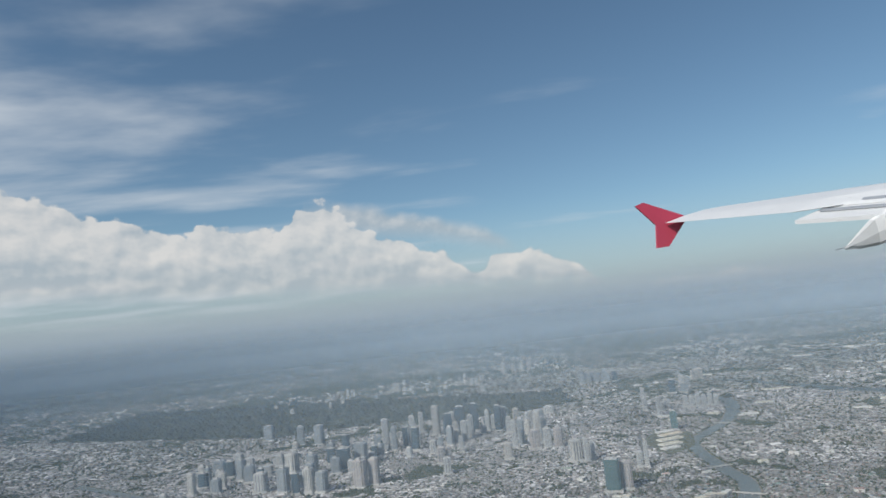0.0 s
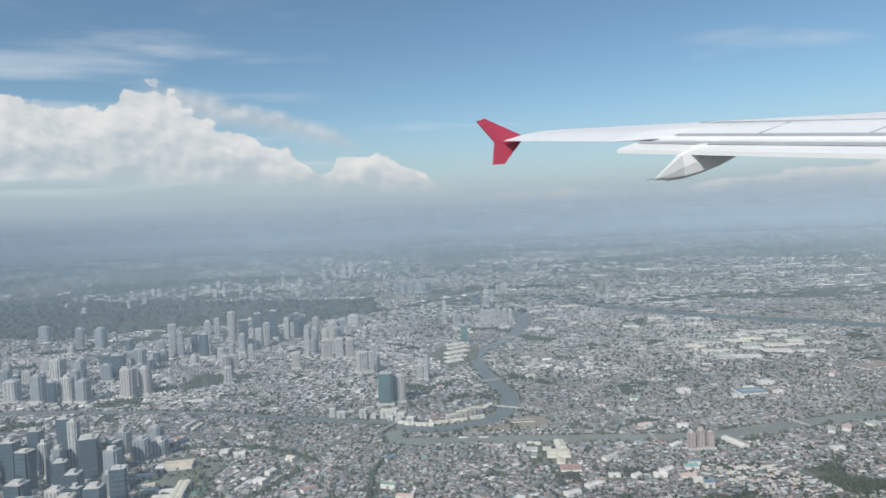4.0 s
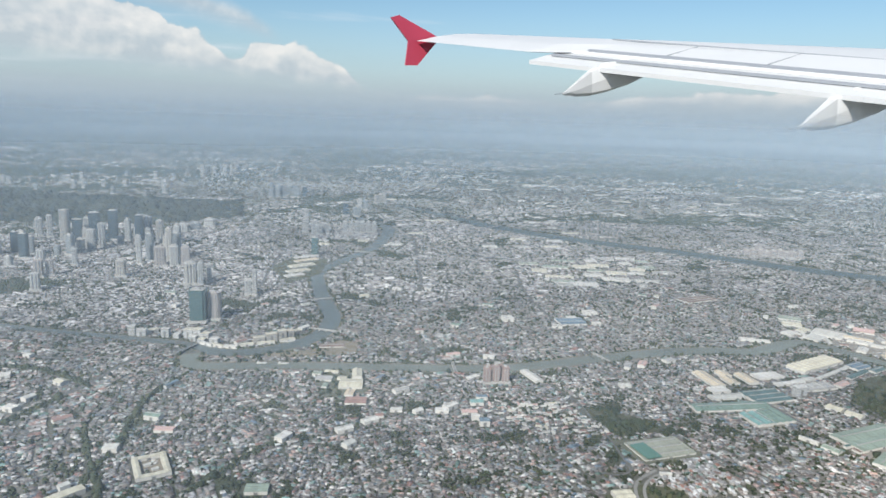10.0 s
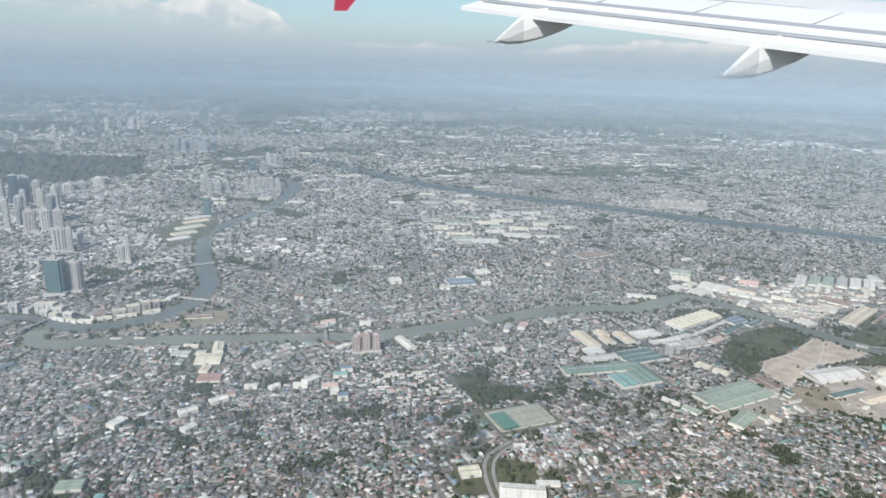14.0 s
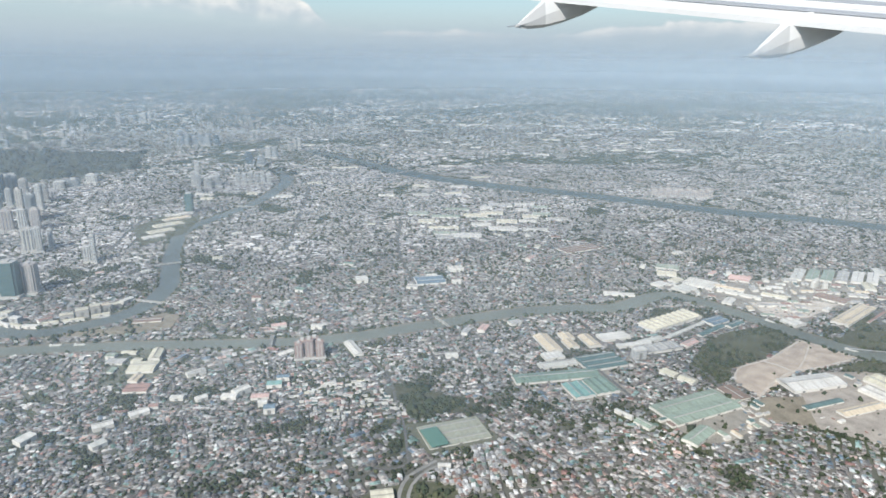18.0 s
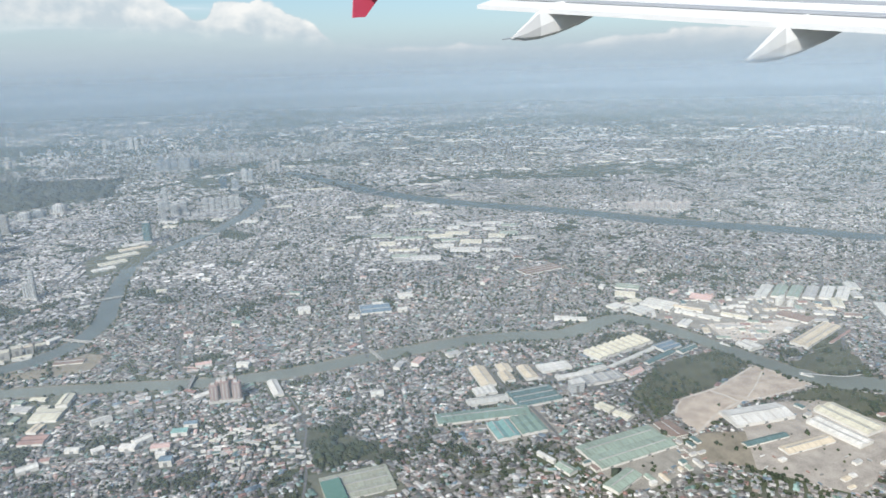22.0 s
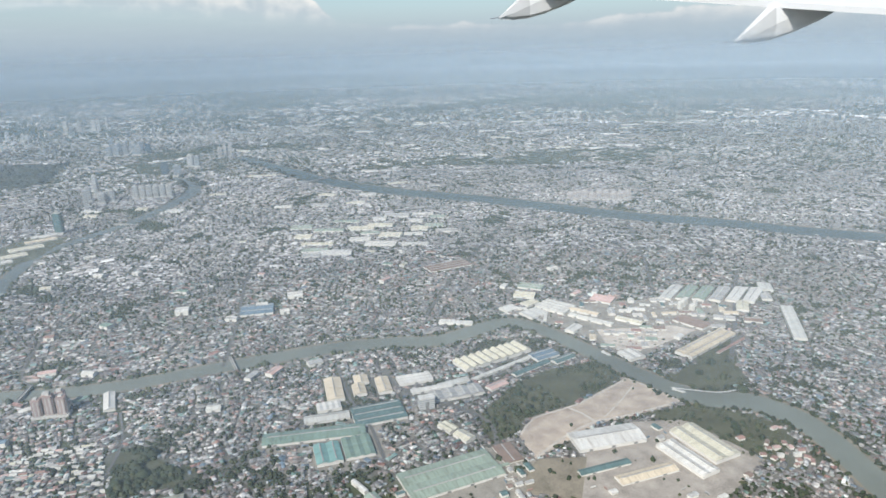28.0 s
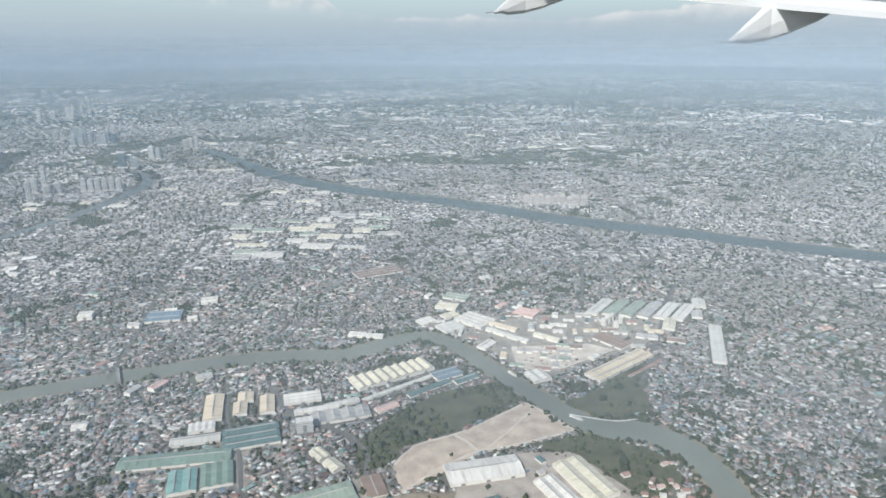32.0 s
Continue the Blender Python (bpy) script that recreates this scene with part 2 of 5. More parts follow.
def island_surface(name, stops, rough=0.75, scale=0.8, patches=0.0, quarters=0.0):
    """A palette that differs from one house to the next, with dirt over it."""
    m, t, b = material(name)
    v, g = place_vector(t)
    base = ramp(t, g.outputs["Random Per Island"], stops, True)
    if patches:
        # Roofs pieced together from sheets of different age.
        cells = node(t, "ShaderNodeTexVoronoi", Scale=patches)
        join(t, v, cells.inputs["Vector"])
        one = t.nodes.new("ShaderNodeSeparateColor")
        join(t, cells.outputs["Color"], one.inputs[0])
        sheets = ramp(t, one.outputs[0], ((0.0, (0.53, 0.52, 0.51)), (0.25, (0.82, 0.80, 0.78)), (0.5, (1.04, 1.03, 1.02)), (0.72, (1.20, 1.14, 1.07)), (0.86, (0.84, 0.98, 0.96))), True)
        base = blend(t, 0.85, base, sheets, "MULTIPLY")
    dirt = noise_at(t, v, scale, 4, 0.65)
    tone = ramp(t, dirt, ((0.3, (0.6, 0.585, 0.575)), (0.6, (1, 1, 1))))
    base = blend(t, 0.8, base, tone, "MULTIPLY")
    if quarters:
        # Quarters of the town built at different times.
        age = noise_at(t, v, quarters, 3, 0.6)
        base = blend(t, 1.0, base, ramp(t, age, ((0.30, (0.70, 0.72, 0.74)), (0.46, (0.92, 0.92, 0.93)), (0.60, (1.12, 1.10, 1.07)), (0.72, (1.26, 1.22, 1.17)))), "MULTIPLY")
    join(t, base, b.inputs["Base Color"])
    b.inputs["Roughness"].default_value = rough
    return m


ROOF = island_surface("house_roofs", (
    (0.0, (0.23, 0.23, 0.23)), (0.13, (0.35, 0.345, 0.34)), (0.26, (0.18, 0.165, 0.16)), (0.37, (0.31, 0.275, 0.26)),
    (0.48, (0.45, 0.44, 0.43)), (0.58, (0.60, 0.59, 0.575)), (0.69, (0.35, 0.215, 0.19)), (0.735, (0.16, 0.25, 0.22)),
    (0.775, (0.22, 0.29, 0.36)), (0.81, (0.28, 0.275, 0.27)), (0.84, (0.30, 0.43, 0.41)), (0.87, (0.55, 0.41, 0.37)), (0.92, (0.78, 0.775, 0.76))), 0.75, 1.1, 0.75, 0.035)
FAR_ROOF = island_surface("far_house_roofs", (
    (0.0, (0.16, 0.158, 0.157)), (0.18, (0.37, 0.35, 0.335)), (0.36, (0.17, 0.155, 0.15)), (0.48, (0.52, 0.505, 0.49)),
    (0.68, (0.64, 0.625, 0.60)), (0.86, (0.86, 0.845, 0.82))), 0.75, 0.6, 0.0, 0.016)
WALL = island_surface("house_walls", (
    (0.0, (0.29, 0.28, 0.265)), (0.2, (0.38, 0.37, 0.35)), (0.4, (0.23, 0.225, 0.22)), (0.6, (0.46, 0.455, 0.44)),
    (0.7, (0.30, 0.255, 0.225)), (0.8, (0.34, 0.355, 0.355)), (0.9, (0.20, 0.19, 0.185))), 0.9)
LEAF = island_surface("foliage", (
    (0.0, (0.034, 0.050, 0.028)), (0.25, (0.050, 0.068, 0.036)), (0.5, (0.062, 0.078, 0.046)), (0.7, (0.042, 0.056, 0.038)),
    (0.86, (0.085, 0.095, 0.05))), 0.9, 0.5)

# Foliage with the cloud shade over the far wood put into its colour.
SHADED_LEAF = island_surface("cloud_shaded_foliage", ((0.0, (0.026, 0.036, 0.026)), (0.35, (0.034, 0.046, 0.032)), (0.7, (0.042, 0.052, 0.036))), 0.9, 0.5)


def ground_material():
    m, t, b = material("city_ground")
    v, g = place_vector(t)
    cells = node(t, "ShaderNodeTexVoronoi", Scale=0.11)
    join(t, v, cells.inputs["Vector"])
    lots = ramp(t, cells.outputs["Color"], ((0.0, (0.10, 0.10, 0.09)), (0.4, (0.20, 0.19, 0.17)), (0.7, (0.30, 0.29, 0.27)), (1.0, (0.5, 0.49, 0.47))))
    woods = noise_at(t, v, 0.012, 6, 0.62)
    green = ramp(t, woods, ((0.50, (0, 0, 0)), (0.60, (1, 1, 1))))
    near = blend(t, 0.6, lots, (0.12, 0.12, 0.11))
    far = noise_at(t, v, 0.0018, 5)
    land = blend(t, green, near, (0.075, 0.09, 0.05))
    land = blend(t, ramp(t, far, ((0.42, (0, 0, 0)), (0.62, (0.75, 0.75, 0.75)))), land, (0.09, 0.10, 0.065))
    grit = noise_at(t, v, 1.4, 4, 0.7)
    land = blend(t, 0.6, land, ramp(t, grit, ((0.3, (0.55, 0.55, 0.55)), (0.65, (1.1, 1.1, 1.1)))), "MULTIPLY")
    join(t, land, b.inputs["Base Color"])
    b.inputs["Roughness"].default_value = 0.95
    return m


def water_material(name, colour):
    m, t, b = material(name)
    v, g = place_vector(t)
    silt = noise_at(t, v, 0.02, 4)
    join(t, ramp(t, silt, ((0.3, tuple(c * 0.8 for c in colour)), (0.7, tuple(c * 1.25 for c in colour)))), b.inputs["Base Color"])
    b.inputs["Roughness"].default_value = 0.5
    b.inputs["Specular IOR Level"].default_value = 0.3
    ripple = node(t, "ShaderNodeBump", Strength=0.15, Distance=0.2)
    join(t, noise_at(t, v, 0.7, 3), ripple.inputs["Height"])
    join(t, ripple.outputs[0], b.inputs["Normal"])
    return m


def haze_material(name, thick, low, high, tint, far=False):
    """Upright sheets imitating lit haze: see-through, none above the haze layer; only the farthest stays dense to the
    ground. The farthest is a plain backdrop that glows in painted distance colours.
    """
    m = bpy.data.materials.new(name)
    m.use_nodes = True
    t = m.node_tree
    t.nodes.clear()
    g = t.nodes.new("ShaderNodeNewGeometry")
    s = t.nodes.new("ShaderNodeSeparateXYZ")
    join(t, g.outputs["Position"], s.inputs[0])
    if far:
        # Emitted colour streaks stand in for the hazy far plain and low sky.
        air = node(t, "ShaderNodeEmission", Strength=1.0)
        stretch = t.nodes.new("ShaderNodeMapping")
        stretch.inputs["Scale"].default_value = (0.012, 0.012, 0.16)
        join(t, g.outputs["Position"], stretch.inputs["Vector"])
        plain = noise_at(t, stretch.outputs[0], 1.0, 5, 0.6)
        ridge = ramp(t, plain, ((0.35, tuple(c * 0.90 for c in FAR_GLOW[:3])), (0.55, FAR_GLOW[:3]), (0.72, tuple(c * 1.16 for c in FAR_GLOW[:3]))))
        low_air = blend(t, smooth(t, s.outputs["Z"], 110.0, 175.0), ridge, FAR_GLOW[:3])
        join(t, blend(t, smooth(t, s.outputs["Z"], 150.0, 420.0), low_air, HIGH_GLOW), air.inputs["Color"])
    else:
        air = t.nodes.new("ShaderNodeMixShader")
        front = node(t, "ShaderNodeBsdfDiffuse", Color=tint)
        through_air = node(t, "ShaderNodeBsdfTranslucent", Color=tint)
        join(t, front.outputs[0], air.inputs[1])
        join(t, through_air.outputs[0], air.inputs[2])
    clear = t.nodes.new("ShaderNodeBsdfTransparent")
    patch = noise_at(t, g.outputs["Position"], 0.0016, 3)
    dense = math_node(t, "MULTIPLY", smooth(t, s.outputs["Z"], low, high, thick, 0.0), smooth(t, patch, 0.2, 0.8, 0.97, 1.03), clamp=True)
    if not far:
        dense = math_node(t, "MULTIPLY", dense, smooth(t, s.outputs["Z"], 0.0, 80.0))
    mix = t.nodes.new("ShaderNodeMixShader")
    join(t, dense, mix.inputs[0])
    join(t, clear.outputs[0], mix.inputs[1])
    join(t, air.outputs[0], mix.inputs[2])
    o = t.nodes.new("ShaderNodeOutputMaterial")
    join(t, mix.outputs[0], o.inputs["Surface"])
    return m


# Tints of the haze sheets; the far and high ones are emitted.
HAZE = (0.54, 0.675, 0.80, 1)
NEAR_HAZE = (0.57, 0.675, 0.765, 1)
FAR_GLOW = (0.36, 0.443, 0.515, 1)
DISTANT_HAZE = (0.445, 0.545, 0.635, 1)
HIGH_GLOW = (0.405, 0.485, 0.55)
WHITE = surface("white_sheet_roof", (0.64, 0.63, 0.60), 0.6, 0.22, streak=0.75)
CREAM = surface("cream_sheet_roof", (0.60, 0.575, 0.47), 0.65, 0.22, streak=0.75)
TAN = surface("tan_sheet_roof", (0.62, 0.54, 0.42), 0.65, 0.2, streak=0.75)
GREY = surface("grey_sheet_roof", (0.42, 0.42, 0.41), 0.6, 0.3, streak=0.75)
PALE = surface("pale_grey_roof", (0.58, 0.58, 0.55), 0.6, 0.25, streak=0.75)
GREEN = surface("green_sheet_roof", (0.215, 0.30, 0.255), 0.6, 0.25, streak=0.75)
OLIVE = surface("olive_sheet_roof", (0.36, 0.375, 0.31), 0.65, 0.2, streak=0.75)
PALEGREEN = surface("pale_green_roof", (0.29, 0.355, 0.30), 0.65, 0.22, streak=0.75)
TEAL = surface("teal_sheet_roof", (0.23, 0.40, 0.38), 0.55, 0.22, streak=0.75)
SLATE = surface("slate_green_roof", (0.12, 0.19, 0.19), 0.6, 0.25, streak=0.75)
BLUE = surface("blue_sheet_roof", (0.17, 0.24, 0.30), 0.55, 0.25, streak=0.75)
RUST = surface("rusty_roof", (0.33, 0.215, 0.185), 0.8, 0.4)
PINK = surface("faded_red_roof", (0.56, 0.40, 0.36), 0.8, 0.25)
BROWN = surface("brown_roof", (0.25, 0.19, 0.16), 0.85, 0.3)
CONCRETE = surface("concrete", (0.47, 0.46, 0.43), 0.9, 0.25)
PAINT = surface("painted_wall", (0.64, 0.62, 0.57), 0.85, 0.2)
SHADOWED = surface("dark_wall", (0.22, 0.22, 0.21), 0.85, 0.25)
PINKWALL = surface("pink_beige_wall", (0.48, 0.43, 0.40), 0.85, 0.15, storeys=1.0)
BRICKRED = surface("reddish_brown_wall", (0.36, 0.26, 0.23), 0.85, 0.2, storeys=0.9)
BEIGE = surface("beige_wall", (0.50, 0.47, 0.42), 0.85, 0.15, storeys=1.0)
OFFWHITE = surface("offwhite_wall", (0.53, 0.53, 0.51), 0.8, 0.15, storeys=1.0)
BLUEGREY = surface("bluegrey_wall", (0.29, 0.325, 0.345), 0.7, 0.15, storeys=1.2)
BANDS = surface("grey_floor_band", (0.105, 0.125, 0.135), 0.6, 0.2)
GLASS = surface("dark_blue_glazing", (0.065, 0.098, 0.122), 0.16, 0.2)
GREENGLASS = surface("green_glazing", (0.08, 0.145, 0.15), 0.16, 0.2)
WINDOW = surface("window_glass", (0.24, 0.255, 0.262), 0.25, 0.25, storeys=1.0)
EARTH = surface("bare_pink_earth", (0.47, 0.395, 0.325), 0.95, 0.5, 0.7)
TRACK = surface("pale_dirt_track", (0.55, 0.495, 0.43), 0.95, 0.4, 0.6)
SCRUB = surface("scrub_and_grass", (0.10, 0.105, 0.068), 0.95, 0.5, 0.5)
WOODS = surface("wooded_ground", (0.055, 0.066, 0.042), 0.95, 0.4, 0.3)
LAWN = surface("mown_grass", (0.15, 0.155, 0.12), 0.95, 0.3, 0.4)
YARD = surface("concrete_yard", (0.29, 0.27, 0.235), 0.9, 0.55, 0.75)
DUST = surface("dusty_yard_ground", (0.355, 0.32, 0.28), 0.95, 0.5, 0.7)
ROADTOP = surface("asphalt_road", (0.15, 0.15, 0.145), 0.9, 0.25, 0.4)
PAVED = surface("worn_concrete_road", (0.27, 0.265, 0.25), 0.9, 0.35, 0.6)
MUD = surface("mud_bank", (0.25, 0.22, 0.17), 0.95, 0.5, 0.6)
COURT = surface("green_court", (0.12, 0.235, 0.195), 0.8, 0.15, 0.4)
RIVER = water_material("silty_river_water", (0.17, 0.185, 0.16))
CANAL = water_material("canal_water", (0.07, 0.095, 0.092))
BLUEWATER = water_material("blue_river_water", (0.125, 0.148, 0.145))
GROUND = ground_material()
WINGWHITE = surface("wing_paint", (0.62, 0.63, 0.64), 0.4, 0.06, 0.002)
WINGGREY = surface("wing_seam_grey", (0.30, 0.32, 0.35), 0.5, 0.1, 0.002)
# Fairing body coloured lighter, tail dimmer, to offset the shadow under the flap.
WINGBELLY = surface("fairing_lightened_paint", (0.78, 0.78, 0.775), 0.5, 0.08, 0.002)
WINGTAIL = surface("fairing_dimmed_tail_paint", (0.57, 0.575, 0.575), 0.5, 0.08, 0.002)
WINGRED = surface("red_wingtip_paint", (0.46, 0.05, 0.09), 0.35, 0.1, 0.002)


# ---- builders ----
def part(name, bm, mat, parent=None, label=""):
    me = bpy.data.meshes.new(name)
    bm.to_mesh(me)
    bm.free()
    me.materials.append(mat)
    ob = new(name, me)
    if parent:
        ob.parent = parent
    if label:
        ob["label"] = label
    return ob


def raw(name, verts, faces, mats, parent=None, index=None):
    """A mesh from numpy corners and quads or triangles (a last index of -1 marks a triangle)."""
    me = bpy.data.meshes.new(name)
    me.from_pydata(verts.tolist() if hasattr(verts, "tolist") else verts, [], faces)
    for m in mats:
        me.materials.append(m)
    if index is not None:
        me.polygons.foreach_set("material_index", index)
    ob = new(name, me)
    if parent:
        ob.parent = parent
    return ob


def thing(name, x, y, z=0.0, turn=0.0, label="", category="", group="", kind=""):
    ob = new(name)
    ob.empty_display_size = 1
    ob.matrix_basis = pose(x, y, z, 0, 0, turn)
    return tagged(ob, label, category, group, kind)


def box(bm, x0, y0, z0, x1, y1, z1):
    v = [bm.verts.new(p) for p in ((x0, y0, z0), (x1, y0, z0), (x1, y1, z0), (x0, y1, z0), (x0, y0, z1), (x1, y0, z1), (x1, y1, z1), (x0, y1, z1))]
    for f in ((0, 3, 2, 1), (4, 5, 6, 7), (0, 1, 5, 4), (1, 2, 6, 5), (2, 3, 7, 6), (3, 0, 4, 7)):
        bm.faces.new([v[i] for i in f])
    return bm


def slab(*dims):
    return box(bmesh.new(), *dims)


def prism(bm, outline, z0, z1):
    """An upright prism over an outline given counter-clockwise."""
    low = [bm.verts.new((x, y, z0)) for x, y in outline]
    high = [bm.verts.new((x, y, z1)) for x, y in outline]
    n = len(outline)
    bm.faces.new(high)
    bm.faces.new(list(reversed(low)))
    for i in range(n):
        bm.faces.new((low[i], low[(i + 1) % n], high[(i + 1) % n], high[i]))
    return bm


def gable(bm, x0, y0, x1, y1, z, rise, over=0.25, thick=0.18):
    """A pitched sheet roof, ridge along x, as a closed shell."""
    xm = (y0 + y1) / 2
    rows = []
    for x in (x0 - over, x1 + over):
        rows.append([bm.verts.new(p) for p in ((x, y0 - over, z), (x, xm, z + rise), (x, y1 + over, z), (x, y1 + over, z - thick), (x, xm, z + rise - thick), (x, y0 - over, z - thick))])
    a, b = rows
    for i in range(6):
        j = (i + 1) % 6
        bm.faces.new((a[j], a[i], b[i], b[j]))
    bm.faces.new(a)
    bm.faces.new(list(reversed(b)))
    return bm


# ---- ground and water ----
def catmull(points, steps=8):
    p = [np.array(q, float) for q in points]
    p = [2 * p[0] - p[1]] + p + [2 * p[-1] - p[-2]]
    out = []
    for i in range(1, len(p) - 2):
        for s in range(steps):
            t = s / steps
            out.append(0.5 * ((2 * p[i]) + (p[i + 1] - p[i - 1]) * t + (2 * p[i - 1] - 5 * p[i] + 4 * p[i + 1] - p[i + 2]) * t * t + (3 * p[i] - p[i - 1] - 3 * p[i + 1] + p[i + 2]) * t ** 3))
    out.append(p[-2])
    return np.array(out)


# Centre lines: x, y, width in metres.
MAIN_RIVER = catmull(((110, 446, 11), (113, 424, 11), (158, 411, 10.5), (215, 392, 10.5), (262, 376, 11), (301, 368, 11.5), (350, 368, 12), (406, 366, 13), (440, 359, 13), (466, 350, 13), (497, 356, 13), (513, 355, 13), (524, 337, 11), (532, 302, 11), (541, 262, 11.5), (550, 239, 13), (566, 229, 15), (574, 212, 14), (573, 195, 13), (566, 172, 13), (552, 130, 13)))
WEST_RIVER = catmull(((-420, 770, 10), (-260, 640, 8), (-130, 585, 7.5), (-29, 546, 7), (16, 520, 6.8), (63, 492, 6.8), (108, 464, 8.5), (128, 443, 12), (156, 440, 12), (190, 458, 13), (208, 496, 13), (211, 535, 13), (215, 586, 12), (226, 648, 12), (256, 690, 12), (300, 745, 13), (345, 832, 16), (362, 905, 16), (340, 985, 12)))
FLOODWAY = catmull(((440, 1120, 17), (482, 974, 26), (512, 868, 29), (564, 764, 31), (652, 655, 31), (724, 546, 31), (790, 474, 29), (846, 402, 28), (1010, 228, 28), (1200, 30, 28)))


def ribbon(line, z, wide=1.0):
    way = np.gradient(line[:, :2], axis=0)
    way /= np.linalg.norm(way, axis=1)[:, None]
    side = np.stack([-way[:, 1], way[:, 0]], 1) * line[:, 2:3] * 0.5 * wide
    left, right = line[:, :2] + side, line[:, :2] - side
    return left, right


def strip(name, line, z, mat, wide=1.0, kind="structure", label="", category=""):
    left, right = ribbon(line, z, wide)
    n = len(line)
    verts = np.concatenate([np.c_[left, np.full(n, z)], np.c_[right, np.full(n, z)]])
    ob = raw(name, verts, [(i, n + i, n + i + 1, i + 1) for i in range(n - 1)], [mat])
    return tagged(ob, label, category, "", kind)


# The ground sheet: fine near the city, coarse towards the horizon.
ring = [0, 400, 900, 1800, 3200, 5200]
gv, gf = [(300.0, 300.0, 0.0)], []
for r in ring[1:]:
    gv += [(300 + r * math.cos(a * math.tau / 48), 300 + r * math.sin(a * math.tau / 48), 0.0) for a in range(48)]
for a in range(48):
    gf.append((0, 1 + a, 1 + (a + 1) % 48))
    for k in range(len(ring) - 2):
        o = 1 + 48 * k
        gf.append((o + a, o + 48 + a, o + 48 + (a + 1) % 48, o + (a + 1) % 48))
tagged(raw("ground", gv, gf, [GROUND]), "grey built-up city ground reaching the horizon", "ground", "", "structure")

for nm, line, mat, words in (("water_main_river", MAIN_RIVER, RIVER, "silty grey-green river winding between houses"), ("water_west_river", WEST_RIVER, BLUEWATER, "bluish river loop between towers and houses"), ("water_floodway", FLOODWAY, CANAL, "straight wide dark floodway canal")):
    strip(nm.replace("water", "riverbank"), line, 0.04, MUD, 1.28, "structure", "muddy grassy strip along the water", "riverbank")
    strip(nm, line, 0.10, mat, 1.0, "structure", words, "river")
creek = catmull(((512, 362, 4), (520, 378, 3), (545, 392, 2.4), (575, 400, 2)))
strip("water_creek", creek, 0.14, RIVER, 1.0, "structure", "narrow creek entering the river bend", "creek")

# Land without houses: centre, half sizes, turn.
PLOTS = []


PLANTED = []


def plot(name, outline, mat, label, category, z=0.05, clear=True, trees=40):
    """A flat piece of land with a low edge."""
    ob = part(name, prism(bmesh.new(), outline, -0.05, z + 0.006 * len(PLANTED)), mat)
    PLANTED.append((np.array(outline, float), trees))
    if clear:
        PLOTS.append(np.array(outline, float))
    return tagged(ob, label, category, "", "structure")


plot("field_dirt", ((457, 229), (494, 241), (508, 240), (540, 240), (531, 270), (496, 259), (471, 257), (459, 247)), EARTH, "bare pinkish dirt field levelled for building", "dirt field", 0.16, trees=4)
plot("scrub_1", ((446, 246), (458, 248), (471, 258), (495, 260), (531, 271), (529, 292), (498, 294), (470, 282), (448, 266)), SCRUB, "dark scrub and trees beside the dirt field", "scrubland", 0.06, trees=520)
plot("scrub_2", ((545, 262), (556, 246), (578, 240), (590, 258), (608, 282), (592, 284), (572, 268)), SCRUB, "rough scrub inside the river bend", "scrubland", trees=120)
plot("scrub_3", ((516, 240), (546, 236), (562, 212), (560, 196), (535, 190), (528, 222)), SCRUB, "weedy ground along the river", "scrubland", trees=160)
plot("yard_1", ((515, 372), (528, 356), (540, 322), (548, 284), (584, 293), (618, 297), (660, 322), (642, 352), (604, 352), (560, 368)), YARD, "concrete yards between factories", "factory yard", trees=60)
plot("field_yard", ((552, 325), (545, 305), (551, 294), (566, 292), (602, 300), (594, 311), (580, 315)), TRACK, "pale trampled ground between factories", "bare ground", 0.16, False, trees=14)
plot("yard_2", ((476, 224), (508, 236), (530, 228), (538, 192), (480, 170), (458, 200)), DUST, "dusty yard round warehouses", "factory yard", trees=26)
plot("yard_3", ((398, 232), (443, 245), (457, 229), (446, 212), (408, 205)), YARD, "yard round a green-roofed factory", "factory yard", trees=30)
plot("yard_4", ((352, 280), (363, 292), (390, 288), (430, 296), (424, 268), (402, 252), (368, 254)), YARD, "yards of a green-roofed works", "factory yard", 0.05, False, trees=0)
plot("yard_5", ((296, 270), (297, 244), (329, 244), (328, 263)), LAWN, "sports ground with a green court", "sports ground", 0.08, trees=20)
plot("islet", ((140, 431), (160, 424), (186, 418), (208, 420), (214, 438), (204, 446), (180, 432), (150, 434)), MUD, "grassy tongue of land between two channels", "river island", 0.15, trees=110)
plot("park_1", ((-28, 440), (-14, 445), (6, 425), (2, 372), (-26, 352), (-40, 370)), LAWN, "tree-dotted lawn with college buildings", "park", 0.08, trees=330)
plot("yard_6", ((183, 675), (190, 606), (226, 640), (246, 703), (214, 724)), SCRUB, "works yard on the river bank", "factory yard", trees=20)
plot("scrub_4", ((304, 306), (317, 302), (319, 291), (328, 277), (323, 267), (313, 273), (301, 272), (301, 288)), SCRUB, "dark overgrown lot between houses", "scrubland", trees=800)
plot("field_brown", ((302, 286), (315, 282), (312.5, 275.5), (301, 278)), EARTH, "small bare brown field among trees", "dirt field", 0.1, False, trees=0)
COMPOUND = np.array(((173, 356), (178, 396), (204, 391), (200, 355)), float)
plot("yard_7", COMPOUND.tolist(), LAWN, "olive walled compound by the river", "factory yard", trees=110)
plot("woods_1", ((-720, 1230), (-250, 985), (-100, 1015), (60, 965), (185, 1012), (195, 1190), (-40, 1300), (-330, 1480), (-720, 1640)), WOODS, "dark wooded parkland behind the towers", "woods", trees=6500)
plot("scrub_6", ((443, 212), (459, 200), (476, 222), (458, 229), (450, 224)), MUD, "bare brown lot beside a factory", "vacant lot", trees=20)
